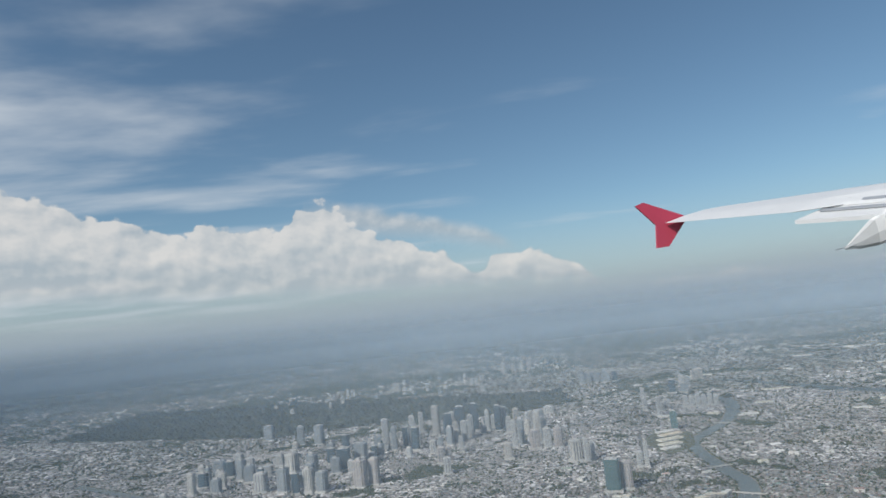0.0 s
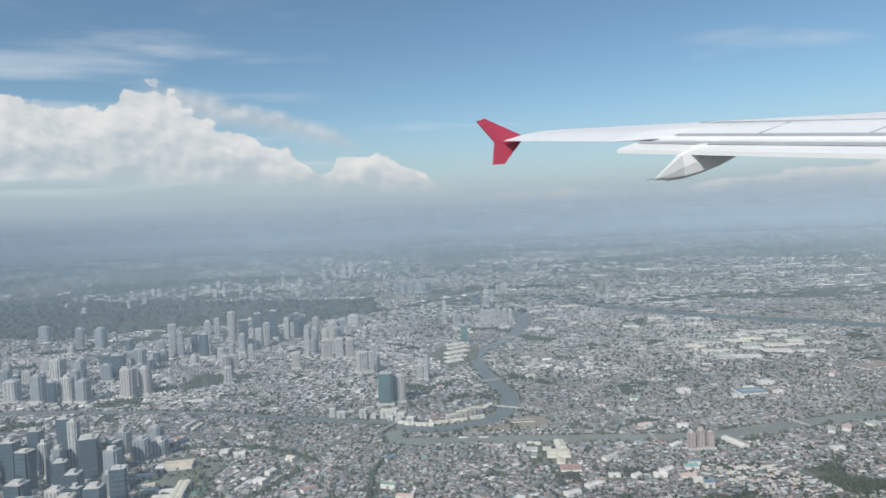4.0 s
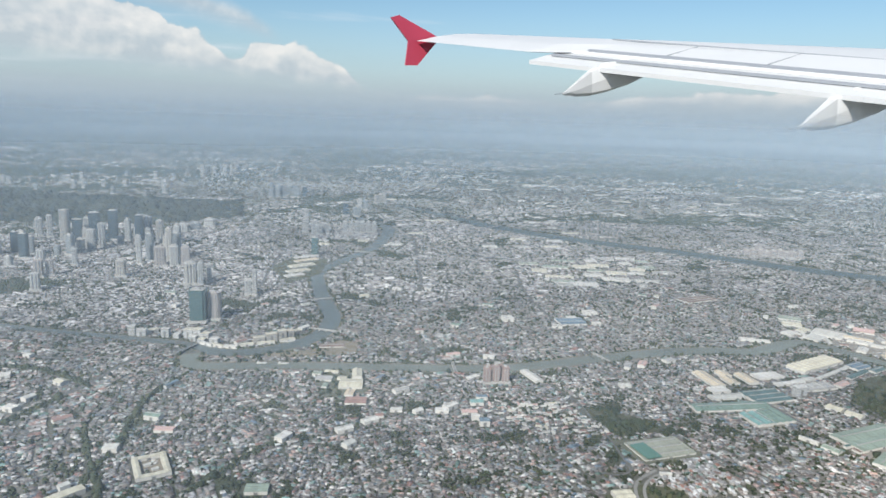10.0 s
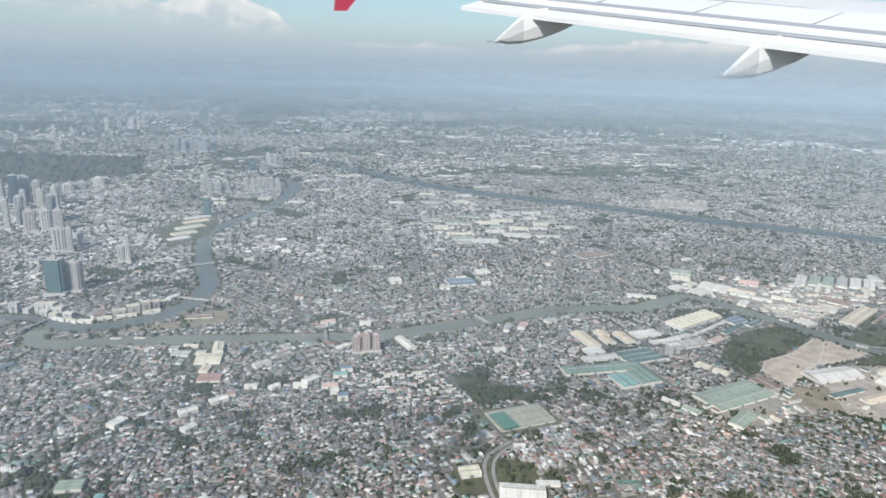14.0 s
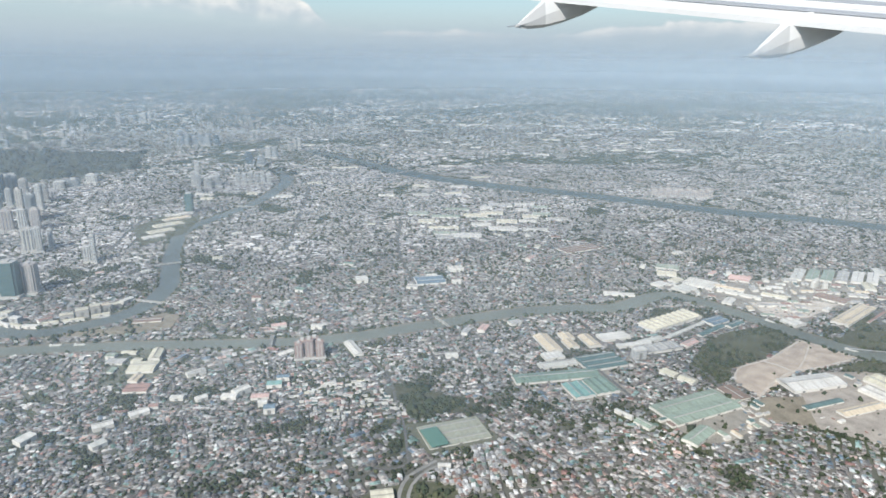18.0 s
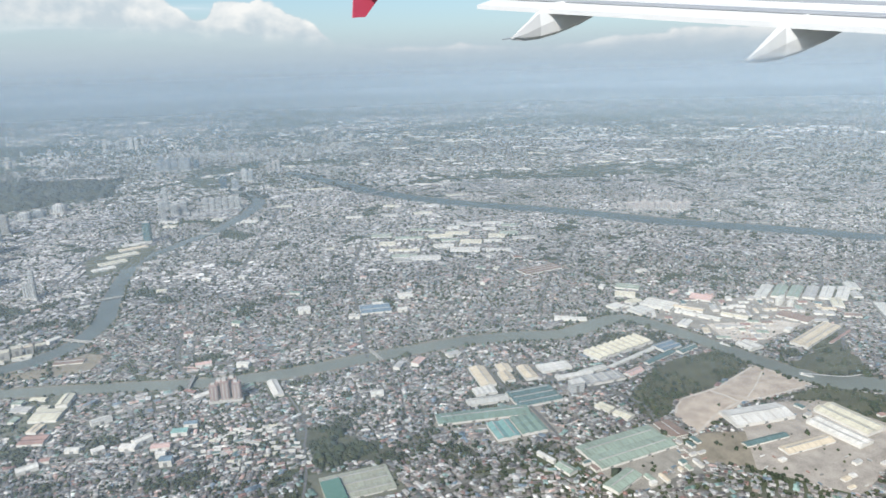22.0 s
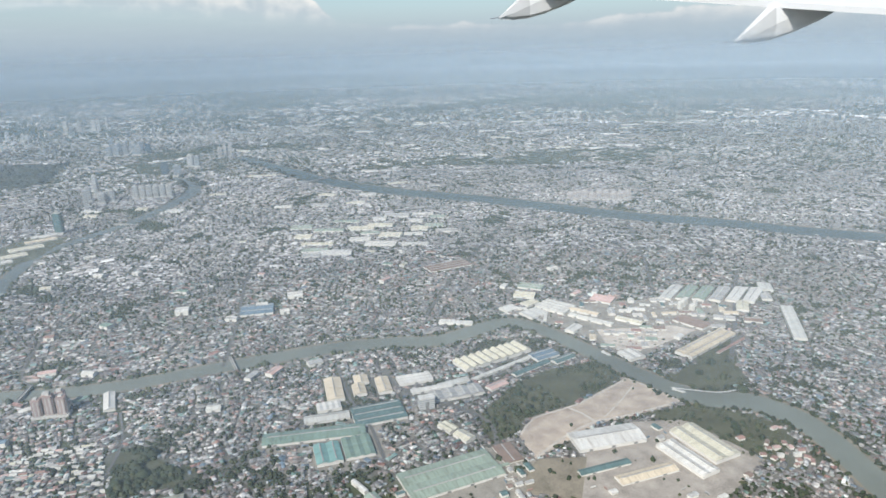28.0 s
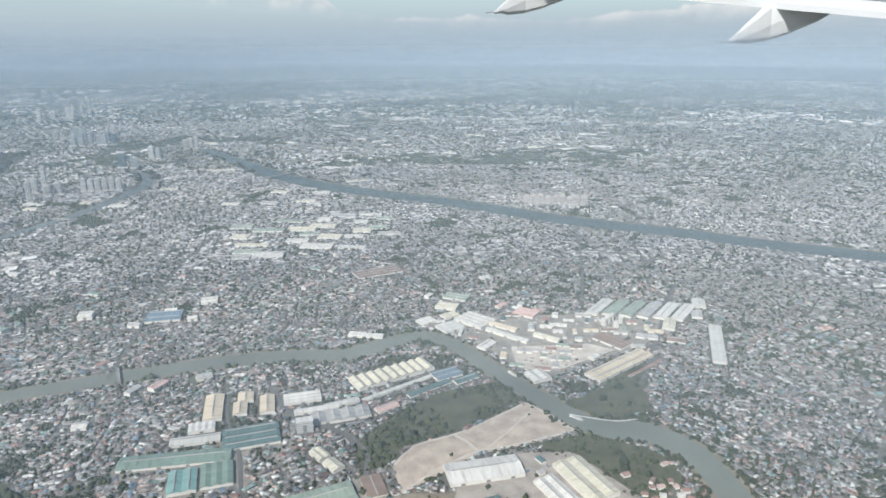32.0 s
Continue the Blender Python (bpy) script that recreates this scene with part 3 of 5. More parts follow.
plot("scrub_5", ((262, 214), (292, 206), (300, 222), (286, 232), (266, 230)), SCRUB, "trees beside a curved road", "scrubland", trees=120)

# Roads: centre line and width.
ROADS = [
    catmull(((66, 270, 1.4), (70, 305, 1.4), (80, 332, 1.4), (82, 350, 1.4), (85, 366, 1.4), (90, 384, 1.4), (108, 412, 1.4))),
    catmull(((-24, 300, 3.0), (-9, 322, 3.0), (0, 340, 3.0), (11, 354, 3.0), (34, 378, 3.0), (47, 396, 3.0), (59, 413, 2.8), (72, 434, 2.6), (95, 459, 2.4), (106, 473, 2.4))),
    catmull(((268, 190, 1.5), (272.5, 208, 1.5), (277.5, 224, 1.5), (284, 233.5, 1.5), (293, 238, 1.5), (299, 240, 1.5))),
    catmull(((271.5, 190, 1.3), (275.5, 207, 1.3), (280.3, 222, 1.3), (286, 230.5, 1.3), (294, 235.5, 1.3), (303, 237, 1.3))),
    catmull(((272, 247, 1.0), (280, 241.5, 1.0), (288, 243, 1.0), (291, 252, 1.2), (296.5, 272, 1.2), (299, 288, 1.2), (304, 312, 1.2), (302, 340, 1.2))),
    catmull(((424, 330, 2.0), (428, 304, 2.0), (440, 286, 2.0), (452, 262, 2.0), (446, 240, 2.0))),
    catmull(((300, 560, 2.6), (330, 660, 2.6), (362, 770, 2.6), (390, 880, 2.6))),
    catmull(((350, 368, 1.8), (362, 420, 1.8), (382, 520, 2.0), (420, 620, 2.0))),
    catmull(((590, 262, 2.2), (622, 292, 2.2), (660, 330, 2.2), (700, 368, 2.2))),
    catmull(((260, 386, 1.3), (254, 398, 1.3), (252.5, 418, 1.3), (255, 439, 1.3), (259, 461, 1.3), (270, 484, 1.2))),
    catmull(((402, 252, 1.6), (404, 282, 1.6), (402, 306, 1.6), (405, 345, 1.6))),
    catmull(((160, 560, 2.4), (176, 640, 2.4), (205, 745, 2.4), (240, 830, 2.4))),
    catmull(((-200, 560, 4.0), (-60, 505, 4.0), (0, 478, 3.6), (40, 455, 3.0))),
    catmull(((470, 386, 1.6), (510, 440, 1.6), (560, 500, 1.8), (640, 590, 1.8))),
    catmull(((620, 360, 1.8), (660, 420, 1.8), (720, 520, 1.8))),
    catmull(((-40, 468, 3.0), (8, 451, 3.0), (28, 441, 3.0), (43, 427, 3.0), (57, 409, 3.0))),
    catmull(((62, 360, 1.6), (67, 329, 1.6), (74, 301, 1.6), (76, 289, 1.6), (80, 262, 1.6))),
]
for k, line in enumerate(ROADS):
    strip("road", line, 0.24 + 0.005 * k, PAVED if k in (2, 3) else ROADTOP, 1.0, "structure", "grey asphalt street between houses", "road")


def inside(points, outline):
    x, y = points.T
    hit = np.zeros(len(points), bool)
    n = len(outline)
    for i in range(n):
        (x1, y1), (x2, y2) = outline[i], outline[(i + 1) % n]
        cross = (y1 > y) != (y2 > y)
        hit ^= cross & (x < (x2 - x1) * (y - y1) / (y2 - y1 + 1e-12) + x1)
    return hit


def near_line(points, line, margin):
    hit = np.zeros(len(points), bool)
    for (x1, y1, w1), (x2, y2, w2) in zip(line[:-1], line[1:]):
        lo, hi = np.array([min(x1, x2), min(y1, y2)]) - w1 - margin, np.array([max(x1, x2), max(y1, y2)]) + w1 + margin
        k = np.nonzero(((points > lo) & (points < hi)).all(1))[0]
        if len(k):
            d = np.array([x2 - x1, y2 - y1])
            t = np.clip(((points[k] - (x1, y1)) @ d) / (d @ d), 0, 1)
            far = np.linalg.norm(points[k] - (x1, y1) - t[:, None] * d, axis=1)
            hit[k] |= far < w1 * 0.5 + margin
    return hit


FOOTPRINTS, CLEARED = [], []


def free_spot(x, y, r, plots=True):
    """Whether a round spot is clear of water, roads, open land and other buildings."""
    p = np.array([[x, y]], float)
    if any(near_line(p, line, r)[0] for line in (MAIN_RIVER, WEST_RIVER, FLOODWAY)):
        return False
    if plots and any(inside(p, o)[0] for o in PLOTS):
        return False
    return all((x - u) ** 2 + (y - v) ** 2 > (r + max(hl, hw)) ** 2 for u, v, a, hl, hw in FOOTPRINTS)

# ---- towers ----
UNIT = bpy.data.meshes.new("unit_bar")
_bm = slab(-0.5, -0.5, 0, 0.5, 0.5, 1)
_bm.to_mesh(UNIT)
_bm.free()
BARS = {}


def bar(name, mat, parent, x, y, z, sx, sy, sz):
    """A plain strip that shares one mesh per material."""
    if mat.name not in BARS:
        BARS[mat.name] = UNIT.copy()
        BARS[mat.name].materials.clear()
        BARS[mat.name].materials.append(mat)
    ob = new(name, BARS[mat.name])
    ob.parent = parent
    ob.matrix_basis = Matrix.Translation((x, y, z)) @ Matrix.Diagonal((sx, sy, sz, 1))
    return ob


STYLES = {
    "white": (OFFWHITE, WINDOW, "white concrete apartment tower with dark window strips"),
    "beige": (BEIGE, WINDOW, "beige apartment tower with dark window strips"),
    "pink": (PINKWALL, WINDOW, "pinkish beige apartment tower with window strips"),
    "brick": (BRICKRED, PINKWALL, "reddish brown apartment block with pale window strips"),
    "grey": (BLUEGREY, WINDOW, "blue-grey apartment tower with window strips"),
    "concrete": (CONCRETE, WINDOW, "grey concrete tower block with window strips"),
    "glass": (GLASS, BANDS, "dark blue glass office tower with grey floor bands"),
    "green": (GREENGLASS, BANDS, "green glass tower with grey floor bands"),
}
pick = random.Random(5)


def tower(x, y, w, h, style, d=None, turn=None, group="towers of the skyline"):
    d = d or w * pick.uniform(0.7, 1.0)
    turn = pick.uniform(-28, 8) if turn is None else turn
    wall, strip_mat, words = STYLES[style]
    size = "tall " if h > 24 else "low " if h < 13 else ""
    t = thing("tower", x, y, 0, turn, size + words, "tower", group)
    FOOTPRINTS.append((x, y, radians(turn), w / 2 + 0.8, d / 2 + 0.8))
    a, b = w / 2, d / 2
    body = bmesh.new()
    n = 0.12 * w
    prism(body, ((-a + n, -b), (a - n, -b), (a - n, -b + n), (a, -b + n), (a, b - n), (a - n, b - n), (a - n, b), (-a + n, b), (-a + n, b - n), (-a, b - n), (-a, -b + n), (-a + n, -b + n)), 0, h)
    part("body", body, wall, t)
    part("podium", slab(-a * 1.25, -b * 1.25, 0, a * 1.25, b * 1.25, min(2.2, h * 0.14)), CONCRETE, t)
    part("parapet", slab(-a * 0.86, -b * 0.86, h, a * 0.86, b * 0.86, h + 0.35), CONCRETE if style in ("glass", "green") else wall, t)
    part("plant_room", slab(-a * 0.5, -b * 0.5, h + 0.35, a * pick.uniform(0.2, 0.5), b * 0.45, h + pick.uniform(1.0, 2.2)), CONCRETE, t)
    if style in ("glass", "green"):
        floors = max(3, int(h / 2.2)) if y < 1100 else 3
        for k in range(1, floors):
            bar("floor_band", strip_mat, t, 0, 0, h * k / floors, w * 1.012, d * 1.012 - 2 * n, 0.28)
            bar("floor_band", strip_mat, t, 0, 0, h * k / floors + 0.02, w * 1.004 - 2 * n, d * 1.01, 0.28)
    else:
        low, tall = min(2.2, h * 0.14) + 0.3, h - min(2.2, h * 0.14) - 0.9
        count = 3 if w > 7 else 2
        wide = 0.22 + 0.26 * ((x * 0.37 + y * 0.61) % 1.0)
        for k in range(count):
            u = (k + 0.5) / count - 0.5
            for s in (-1, 1):
                bar("window_strip", strip_mat, t, u * (w - 2 * n) * 0.98, s * b, low, (w - 2 * n) / count * wide, 0.12, tall)
                bar("window_strip", strip_mat, t, s * a, u * (d - 2 * n) * 0.98, low, 0.12, (d - 2 * n) / count * wide, tall)
        floors = int(h / 4.5) if y < 1100 else 2
        for k in range(1, floors):
            bar("balcony_band", wall, t, 0, 0, h * k / floors, w * 1.02, d * 1.02 - 2 * n, 0.3)
            bar("balcony_band", wall, t, 0, 0, h * k / floors + 0.02, w * 1.01 - 2 * n, d * 1.03, 0.3)
    return t


def towers(rows, group):
    for x, y, w, h, style in rows:
        tower(x, y, w, h, style, group=group)


towers(((-228, 658, 9, 13, "grey"), (-249, 733, 12, 18, "grey"), (-180, 639, 11, 18, "white"), (-157, 629, 10, 22, "grey"), (-132, 619, 9, 21, "concrete"), (-119, 614, 9, 18, "grey"), (-85, 616, 11, 24, "pink"), (-73, 620, 9, 23, "pink"), (-88, 734, 8, 9, "white")), "apartment towers north of the river")
towers(((-195, 891, 9, 24, "grey"), (-169, 879, 11, 25, "grey"), (-130, 840, 8, 15, "glass"), (-255, 963, 13, 21, "grey"), (-142, 690, 10, 21, "grey"), (-168, 716, 12, 20, "concrete"), (-112, 702, 13, 22, "glass"), (-96, 716, 13, 23, "grey"), (-205, 690, 10, 17, "grey")), "apartment towers north of the river")
towers(((-76, 790, 8, 35, "white"), (-66, 780, 6, 26, "grey"), (-84, 772, 7, 20, "grey"), (-41, 768, 8, 25, "glass"), (-38, 885, 6, 26, "white"), (-18, 855, 9, 36, "beige"), (-4, 842, 10, 27, "glass"), (-21, 737, 7, 14, "white"), (-13, 680, 7, 16, "pink"), (-5, 684, 6, 15, "pink"), (-2, 777, 7, 20, "grey"), (9, 723, 5, 17, "white")), "business district towers")
towers(((23, 812, 7, 26, "white"), (12, 850, 11, 33, "glass"), (30, 858, 10, 34, "glass"), (46, 846, 6, 25, "white"), (58, 838, 8, 31, "glass"), (62, 850, 9, 27, "grey"), (53, 668, 8, 15, "beige"), (65, 718, 5, 28, "white"), (74, 732, 7, 27, "grey"), (84, 704, 10, 19, "pink"), (92, 728, 6, 33, "beige"), (98, 742, 9, 25, "grey")), "business district towers")
towers(((97, 700, 8, 20, "white"), (107, 696, 8, 20, "pink"), (111, 626, 10, 19, "concrete"), (119, 617, 4.5, 21, "white"), (126, 626, 4, 17, "white"), (104, 905, 12, 9, "white"), (118, 912, 12, 9, "grey"), (136, 936, 14, 10, "white"), (155, 577, 5, 13, "white"), (160, 573, 3.6, 22, "white")), "towers east of the business district")
tower(116, 512, 11, 24, "green", 9, -18, "riverside pair of towers")
tower(127, 515, 8.5, 20.5, "pink", 8, -18, "riverside pair of towers")
towers(((-126, 418, 10, 25, "glass"), (-113, 398, 9, 24, "glass"), (-107, 428, 9, 25, "glass"), (-95, 414, 9, 23, "glass"), (-93, 436, 5, 20, "white"), (-85, 449, 8, 30, "glass"), (-78, 440, 6, 30, "white"), (-66, 424, 11, 24, "glass"), (-56, 432, 9, 18, "glass"), (-49, 402, 8, 22, "grey"), (-43, 444, 9, 14, "grey"), (-34, 451, 8, 10, "white")), "glass towers of the near business park")
towers(((-89, 384, 10, 16, "glass"), (-71, 380, 8, 12, "concrete"), (-104, 384, 9, 18, "green"), (-120, 378, 9, 20, "glass"), (-100, 446, 8, 25, "glass"), (-80, 362, 10, 15, "grey"), (-96, 358, 9, 16, "grey"), (-62, 366, 8, 13, "beige")), "glass towers of the near business park")
towers(((235, 722, 7, 20, "green"), (248, 868, 6, 17, "white"), (254, 892, 5, 26, "white"), (250, 818, 5, 22, "white"), (262, 850, 8, 12, "white"), (272, 856, 8, 13, "white"), (330, 1003, 9, 20, "glass"), (345, 995, 10, 14, "grey"), (365, 1061, 8, 18, "white"), (374, 1058, 7, 16, "grey")), "towers along the river loop")
for k in range(6):
    tower(297 + 7.2 * k, 858 - 1.5 * k, 5.6, 15 - (k % 2), "white", 5, -12, "row of alike riverside apartment blocks")
for k in range(3):
    tower(412 + 8 * k, 1138 + 3 * k, 6, 15 + k, "beige", group="distant towers")
for k in range(11):
    tower(250 + (k % 6) * 11 + pick.uniform(-3, 3), 1240 + (k // 6) * 32 + pick.uniform(-8, 8), pick.uniform(7, 10), pick.uniform(15, 25), pick.choice(("grey", "glass", "grey")), group="distant towers")
for k in range(8):
    tower(140 + k * 11 + pick.uniform(-6, 6), 1700 + pick.uniform(-40, 50), pick.uniform(6, 10), pick.uniform(13, 28), pick.choice(("concrete", "beige", "grey")), group="distant towers")
for k in range(26):
    tower(-330 + k * 17 + pick.uniform(-30, 30), 1480 + pick.gauss(0, 90), pick.uniform(5, 9), pick.uniform(6, 17), pick.choice(("white", "grey", "beige", "white")), group="distant towers")
for k in range(10):
    tower(pick.uniform(-260, 110), pick.gauss(735, 55), pick.uniform(5, 9), pick.uniform(7, 15), pick.choice(("white", "grey", "concrete", "beige")), group="mid-rise blocks")


def fill(count, x0, x1, y0, y1, w0, w1, h0, h1, styles, group):
    """More towers between the known ones, where there is room."""
    made = 0
    for _ in range(count * 12):
        x, y, w = pick.uniform(x0, x1), pick.uniform(y0, y1), pick.uniform(w0, w1)
        if made < count and free_spot(x, y, w * 0.7):
            tower(x, y, w, pick.uniform(h0, h1), pick.choice(styles), group=group)
            made += 1


fill(26, -270, -70, 610, 760, 6, 10, 11, 21, ("grey", "grey", "concrete", "glass", "white"), "apartment towers north of the river")
fill(20, -60, 110, 770, 900, 5, 8, 14, 27, ("grey", "white", "white", "glass", "beige"), "business district towers")
fill(20, -128, -36, 352, 462, 6, 9, 10, 21, ("glass", "glass", "grey", "green", "glass"), "glass towers of the near business park")


# ---- factories and halls ----
def hall(x, y, l, w, h, turn, bays, roof, words, across=False, category="warehouse", group="factory halls", wall=PAINT, rise=None):
    """A hall under one or more pitched roofs. bays lie side by side over the width, or over the length."""
    if category == "warehouse":
        h *= 0.6
    name = "shed" if group == "yard sheds" else "distant_hall" if group == "distant halls" else {"house": "villa", "building": "building"}.get(category, "warehouse")
    t = thing(name, x, y, 0, turn, words, "shed" if name == "shed" else category, group)
    edge = -0.5 if category == "house" else 0.6
    FOOTPRINTS.append((x, y, radians(turn), l / 2 + edge, w / 2 + edge))
    part("wall", slab(-l / 2, -w / 2, 0, l / 2, w / 2, h), wall, t)
    span = (l if across else w) / bays
    for k in range(bays):
        r = rise if rise is not None else min(0.8, span * 0.13)
        bm = bmesh.new()
        if across:
            gable(bm, -w / 2, -span / 2 + 0.06, w / 2, span / 2 - 0.06, h, r, 0.1)
            ob = part("roof_bay", bm, roof, t)
            ob.matrix_basis = pose(-l / 2 + (k + 0.5) * span, 0, 0, 0, 0, 90)
        else:
            gable(bm, -l / 2, -span / 2 + 0.06, l / 2, span / 2 - 0.06, h, r, 0.1)
            ob = part("roof_bay", bm, roof, t)
            ob.matrix_basis = pose(0, -w / 2 + (k + 0.5) * span, 0)
        if span > 4:
            bar("ridge_vent", GREY if roof is not GREY else PALE, ob, 0, 0, h + r - 0.06, (w if across else l) * 0.9, 0.5, 0.28)
    for k in range(max(1, int(l / 9)) if l > 4 else 0):
        u = -l / 2 + (k + 0.5) * l / max(1, int(l / 9))
        bar("loading_door", SHADOWED, t, u, -w / 2, 0, 1.6, 0.14, h * 0.7)
    return t


hall(490.6, 229.5, 29.5, 13, 2.6, -9, 1, WHITE, "long white warehouse with a grey ridge strip", rise=1.1)
hall(593, 283, 44, 10, 2.6, 17, 2, TAN, "long tan factory roof with rusty patches")
hall(604, 276, 28, 1.6, 1.0, 17, 1, RUST, "narrow rusty lean-to roof")
hall(482, 318, 42, 12.5, 2.8, 10, 9, CREAM, "cream sawtooth-roofed factory beside the river", True, rise=1.1)
hall(397, 318, 22, 8.2, 2.4, 82, 1, TAN, "tan-roofed warehouse in a row of four", group="tan warehouses")
hall(411.5, 322, 8, 7, 2.2, 82, 1, TAN, "tan-roofed warehouse in a row of four", group="tan warehouses")
hall(408, 312.5, 10.5, 6.2, 2.2, 82, 1, TAN, "tan-roofed warehouse in a row of four", group="tan warehouses")
hall(420, 312, 15, 6.6, 2.4, 82, 1, TAN, "tan-roofed warehouse in a row of four", group="tan warehouses")
hall(380, 282.5, 43, 9, 2.2, -12, 1, GREEN, "long green-roofed works hall")
hall(382, 266, 14, 10.5, 2.6, 85, 2, TEAL, "bright teal-roofed hall with white gable")
hall(394.5, 266, 15, 12, 2.2, 85, 3, GREEN, "green-roofed hall of the works")
hall(410, 288, 23, 16, 2.4, -4, 3, SLATE, "slate-green roof stepped in three bays")
hall(388, 294, 20, 6, 2.0, -8, 1, PALE, "grey shed roof with a white edge")
hall(391, 303, 11, 7, 2.2, -6, 4, WHITE, "small white ridged roof", True)
hall(422, 233, 38, 18, 2.2, 2, 2, PALEGREEN, "broad pale green factory roof", rise=0.4)
hall(406, 214, 16, 7, 2.2, 20, 1, PALEGREEN, "pale green shed beside a factory")
hall(448.6, 237, 13, 8, 1.2, 88, 1, BROWN, "low brown flat roof beside a factory", rise=0.1)
hall(507, 308, 14, 9, 2.2, 8, 2, BLUE, "blue sheet roof beside the river")
hall(514, 300, 13, 5, 1.8, 12, 1, SLATE, "dark green shed roof near the river")
hall(436, 312, 17, 9, 2.2, -6, 3, WHITE, "white ridged warehouse roofs")
hall(449, 290, 26, 9, 2.2, -5, 4, GREY, "grey ridged sheds with pale ends", True)
hall(440, 299, 20, 4, 2.2, -5, 1, WHITE, "white shed roof beside ridged sheds")
hall(452, 300, 16, 4, 2.2, 4, 1, PALE, "pale shed roof beside ridged sheds")
hall(483, 305, 44, 2.6, 1.4, 15, 1, PALE, "long narrow pale conveyor roof")
hall(494, 298, 24, 3.6, 1.6, 15, 1, SLATE, "narrow dark green shed in a yard")
hall(470, 289, 11, 5, 1.6, 15, 1, PINK, "faded pink shed roof beside scrub")
hall(524, 210, 25, 13, 2.6, 93, 2, CREAM, "cream-roofed warehouse near the river")
hall(510.5, 204.5, 24, 9, 2.4, 95, 2, WHITE, "pale warehouse roofs in a pair")
hall(478, 213, 22, 3.4, 1.6, -3, 1, SLATE, "narrow dark green shed in a yard")
hall(490, 203, 25, 5.5, 1.6, -3, 1, TAN, "tan shed roof in a dusty yard")
hall(297, 351.5, 18, 5.0, 2.4, 93, 1, WHITE, "white gabled warehouse by the river")
hall(313, 255.5, 27, 17, 1.6, -3, 3, OLIVE, "broad pale olive flat hall roof", rise=0.25)
hall(377, 441, 20, 16, 2.6, -10, 2, BLUE, "blue-roofed market hall among houses")
hall(381, 447, 7, 5, 4.2, -10, 1, WHITE, "white block on the blue hall")
hall(333, 458, 8, 8, 5.0, -8, 1, WHITE, "white box building among low houses", rise=0.2)
hall(404, 457, 10, 9, 3.6, -8, 2, WHITE, "white-roofed building among low houses")
hall(284, 207, 17, 9, 2.4, -30, 1, WHITE, "white angular roof beside a curved road")
hall(201, 637, 18, 8, 2.0, 20, 2, WHITE, "white shed in a riverside works", group="riverside works")
hall(207, 655, 22, 10, 2.0, 20, 2, CREAM, "cream-roofed shed in a riverside works", group="riverside works")
hall(214, 677, 26, 10, 2.2, 20, 2, CREAM, "cream-roofed shed in a riverside works", group="riverside works")
hall(222, 700, 25, 8, 2.2, 20, 2, TAN, "tan-roofed shed in a riverside works", group="riverside works")
hall(222, 716, 20, 6, 2.4, 10, 1, WHITE, "white roof beside the river", group="riverside works")
hall(184, 474, 8, 4, 2.6, 40, 1, WHITE, "white riverside roof by the water", category="building", group="riverside blocks")
hall(196, 436, 16, 6, 1.6, -12, 1, BROWN, "low brown roof beside the water", rise=0.3)
for x, y, l, w, hh, tn, bays, mat, words in (
        (-19.7, 426.5, 16, 11, 2.4, -3, 1, TAN, "broad tan sports hall in a park"), (-29.5, 424, 4.6, 8.5, 2.6, -6, 1, WHITE, "bright white roof beside a tan hall"),
        (-13.5, 385, 24, 6.2, 2.6, 86, 2, CREAM, "long cream double-ridged hall in a park"), (-21.5, 388, 9, 3.2, 1.8, -10, 1, WHITE, "low white wing beside a long hall"),
        (-22, 380.5, 9, 3.2, 1.8, -10, 1, PALE, "low pale wing beside a long hall"), (-13.9, 365, 7, 9, 3.0, -8, 1, CREAM, "cream entrance block of a college"),
        (8.4, 360, 9, 5.5, 2.8, 18, 1, PALE, "pale slab block beside an avenue"), (-2, 349, 11.5, 8, 2.4, 22, 2, CREAM, "cream flat roofs of a college"),
        (-16.7, 351.5, 5, 12, 2.8, 20, 1, CREAM, "cream college wing among trees"), (-36, 414, 10, 4, 2.4, -10, 1, WHITE, "white roof in a park")):
    hall(x, y, l, w, hh, tn, bays, mat, words, category="building", group="college buildings", rise=0.35)
# A hollow square of cream roofs round a paved court.
for dx, dy, l, tn in ((-5.6, 0, 19, 90), (5.6, 0, 19, 90), (0, 8.3, 8.6, 0), (0, -8.3, 8.6, 0)):
    c, s = math.cos(radians(9)), math.sin(radians(9))
    hall(94 + dx * c - dy * s, 306 + dx * s + dy * c, l, 2.5, 1.7, 9 + tn, 1, CREAM, "cream roof round a square courtyard", category="building", group="courtyard wings", rise=0.25)
court_yard = part("courtyard", slab(-4.2, -6.9, -0.05, 4.2, 6.9, 0.32), MUD)
court_yard.matrix_basis = pose(94, 306, 0, 0, 0, 9)
tagged(court_yard, "brown paved courtyard inside cream wings", "courtyard", "", "structure")
for dx, dy in ((-1.5, 2.0), (1.6, -2.4)):
    hall(94 + dx, 306 + dy, 2.6, 1.8, 1.1, 20, 1, PALE, "small pale roof inside a courtyard", category="building", group="courtyard huts")
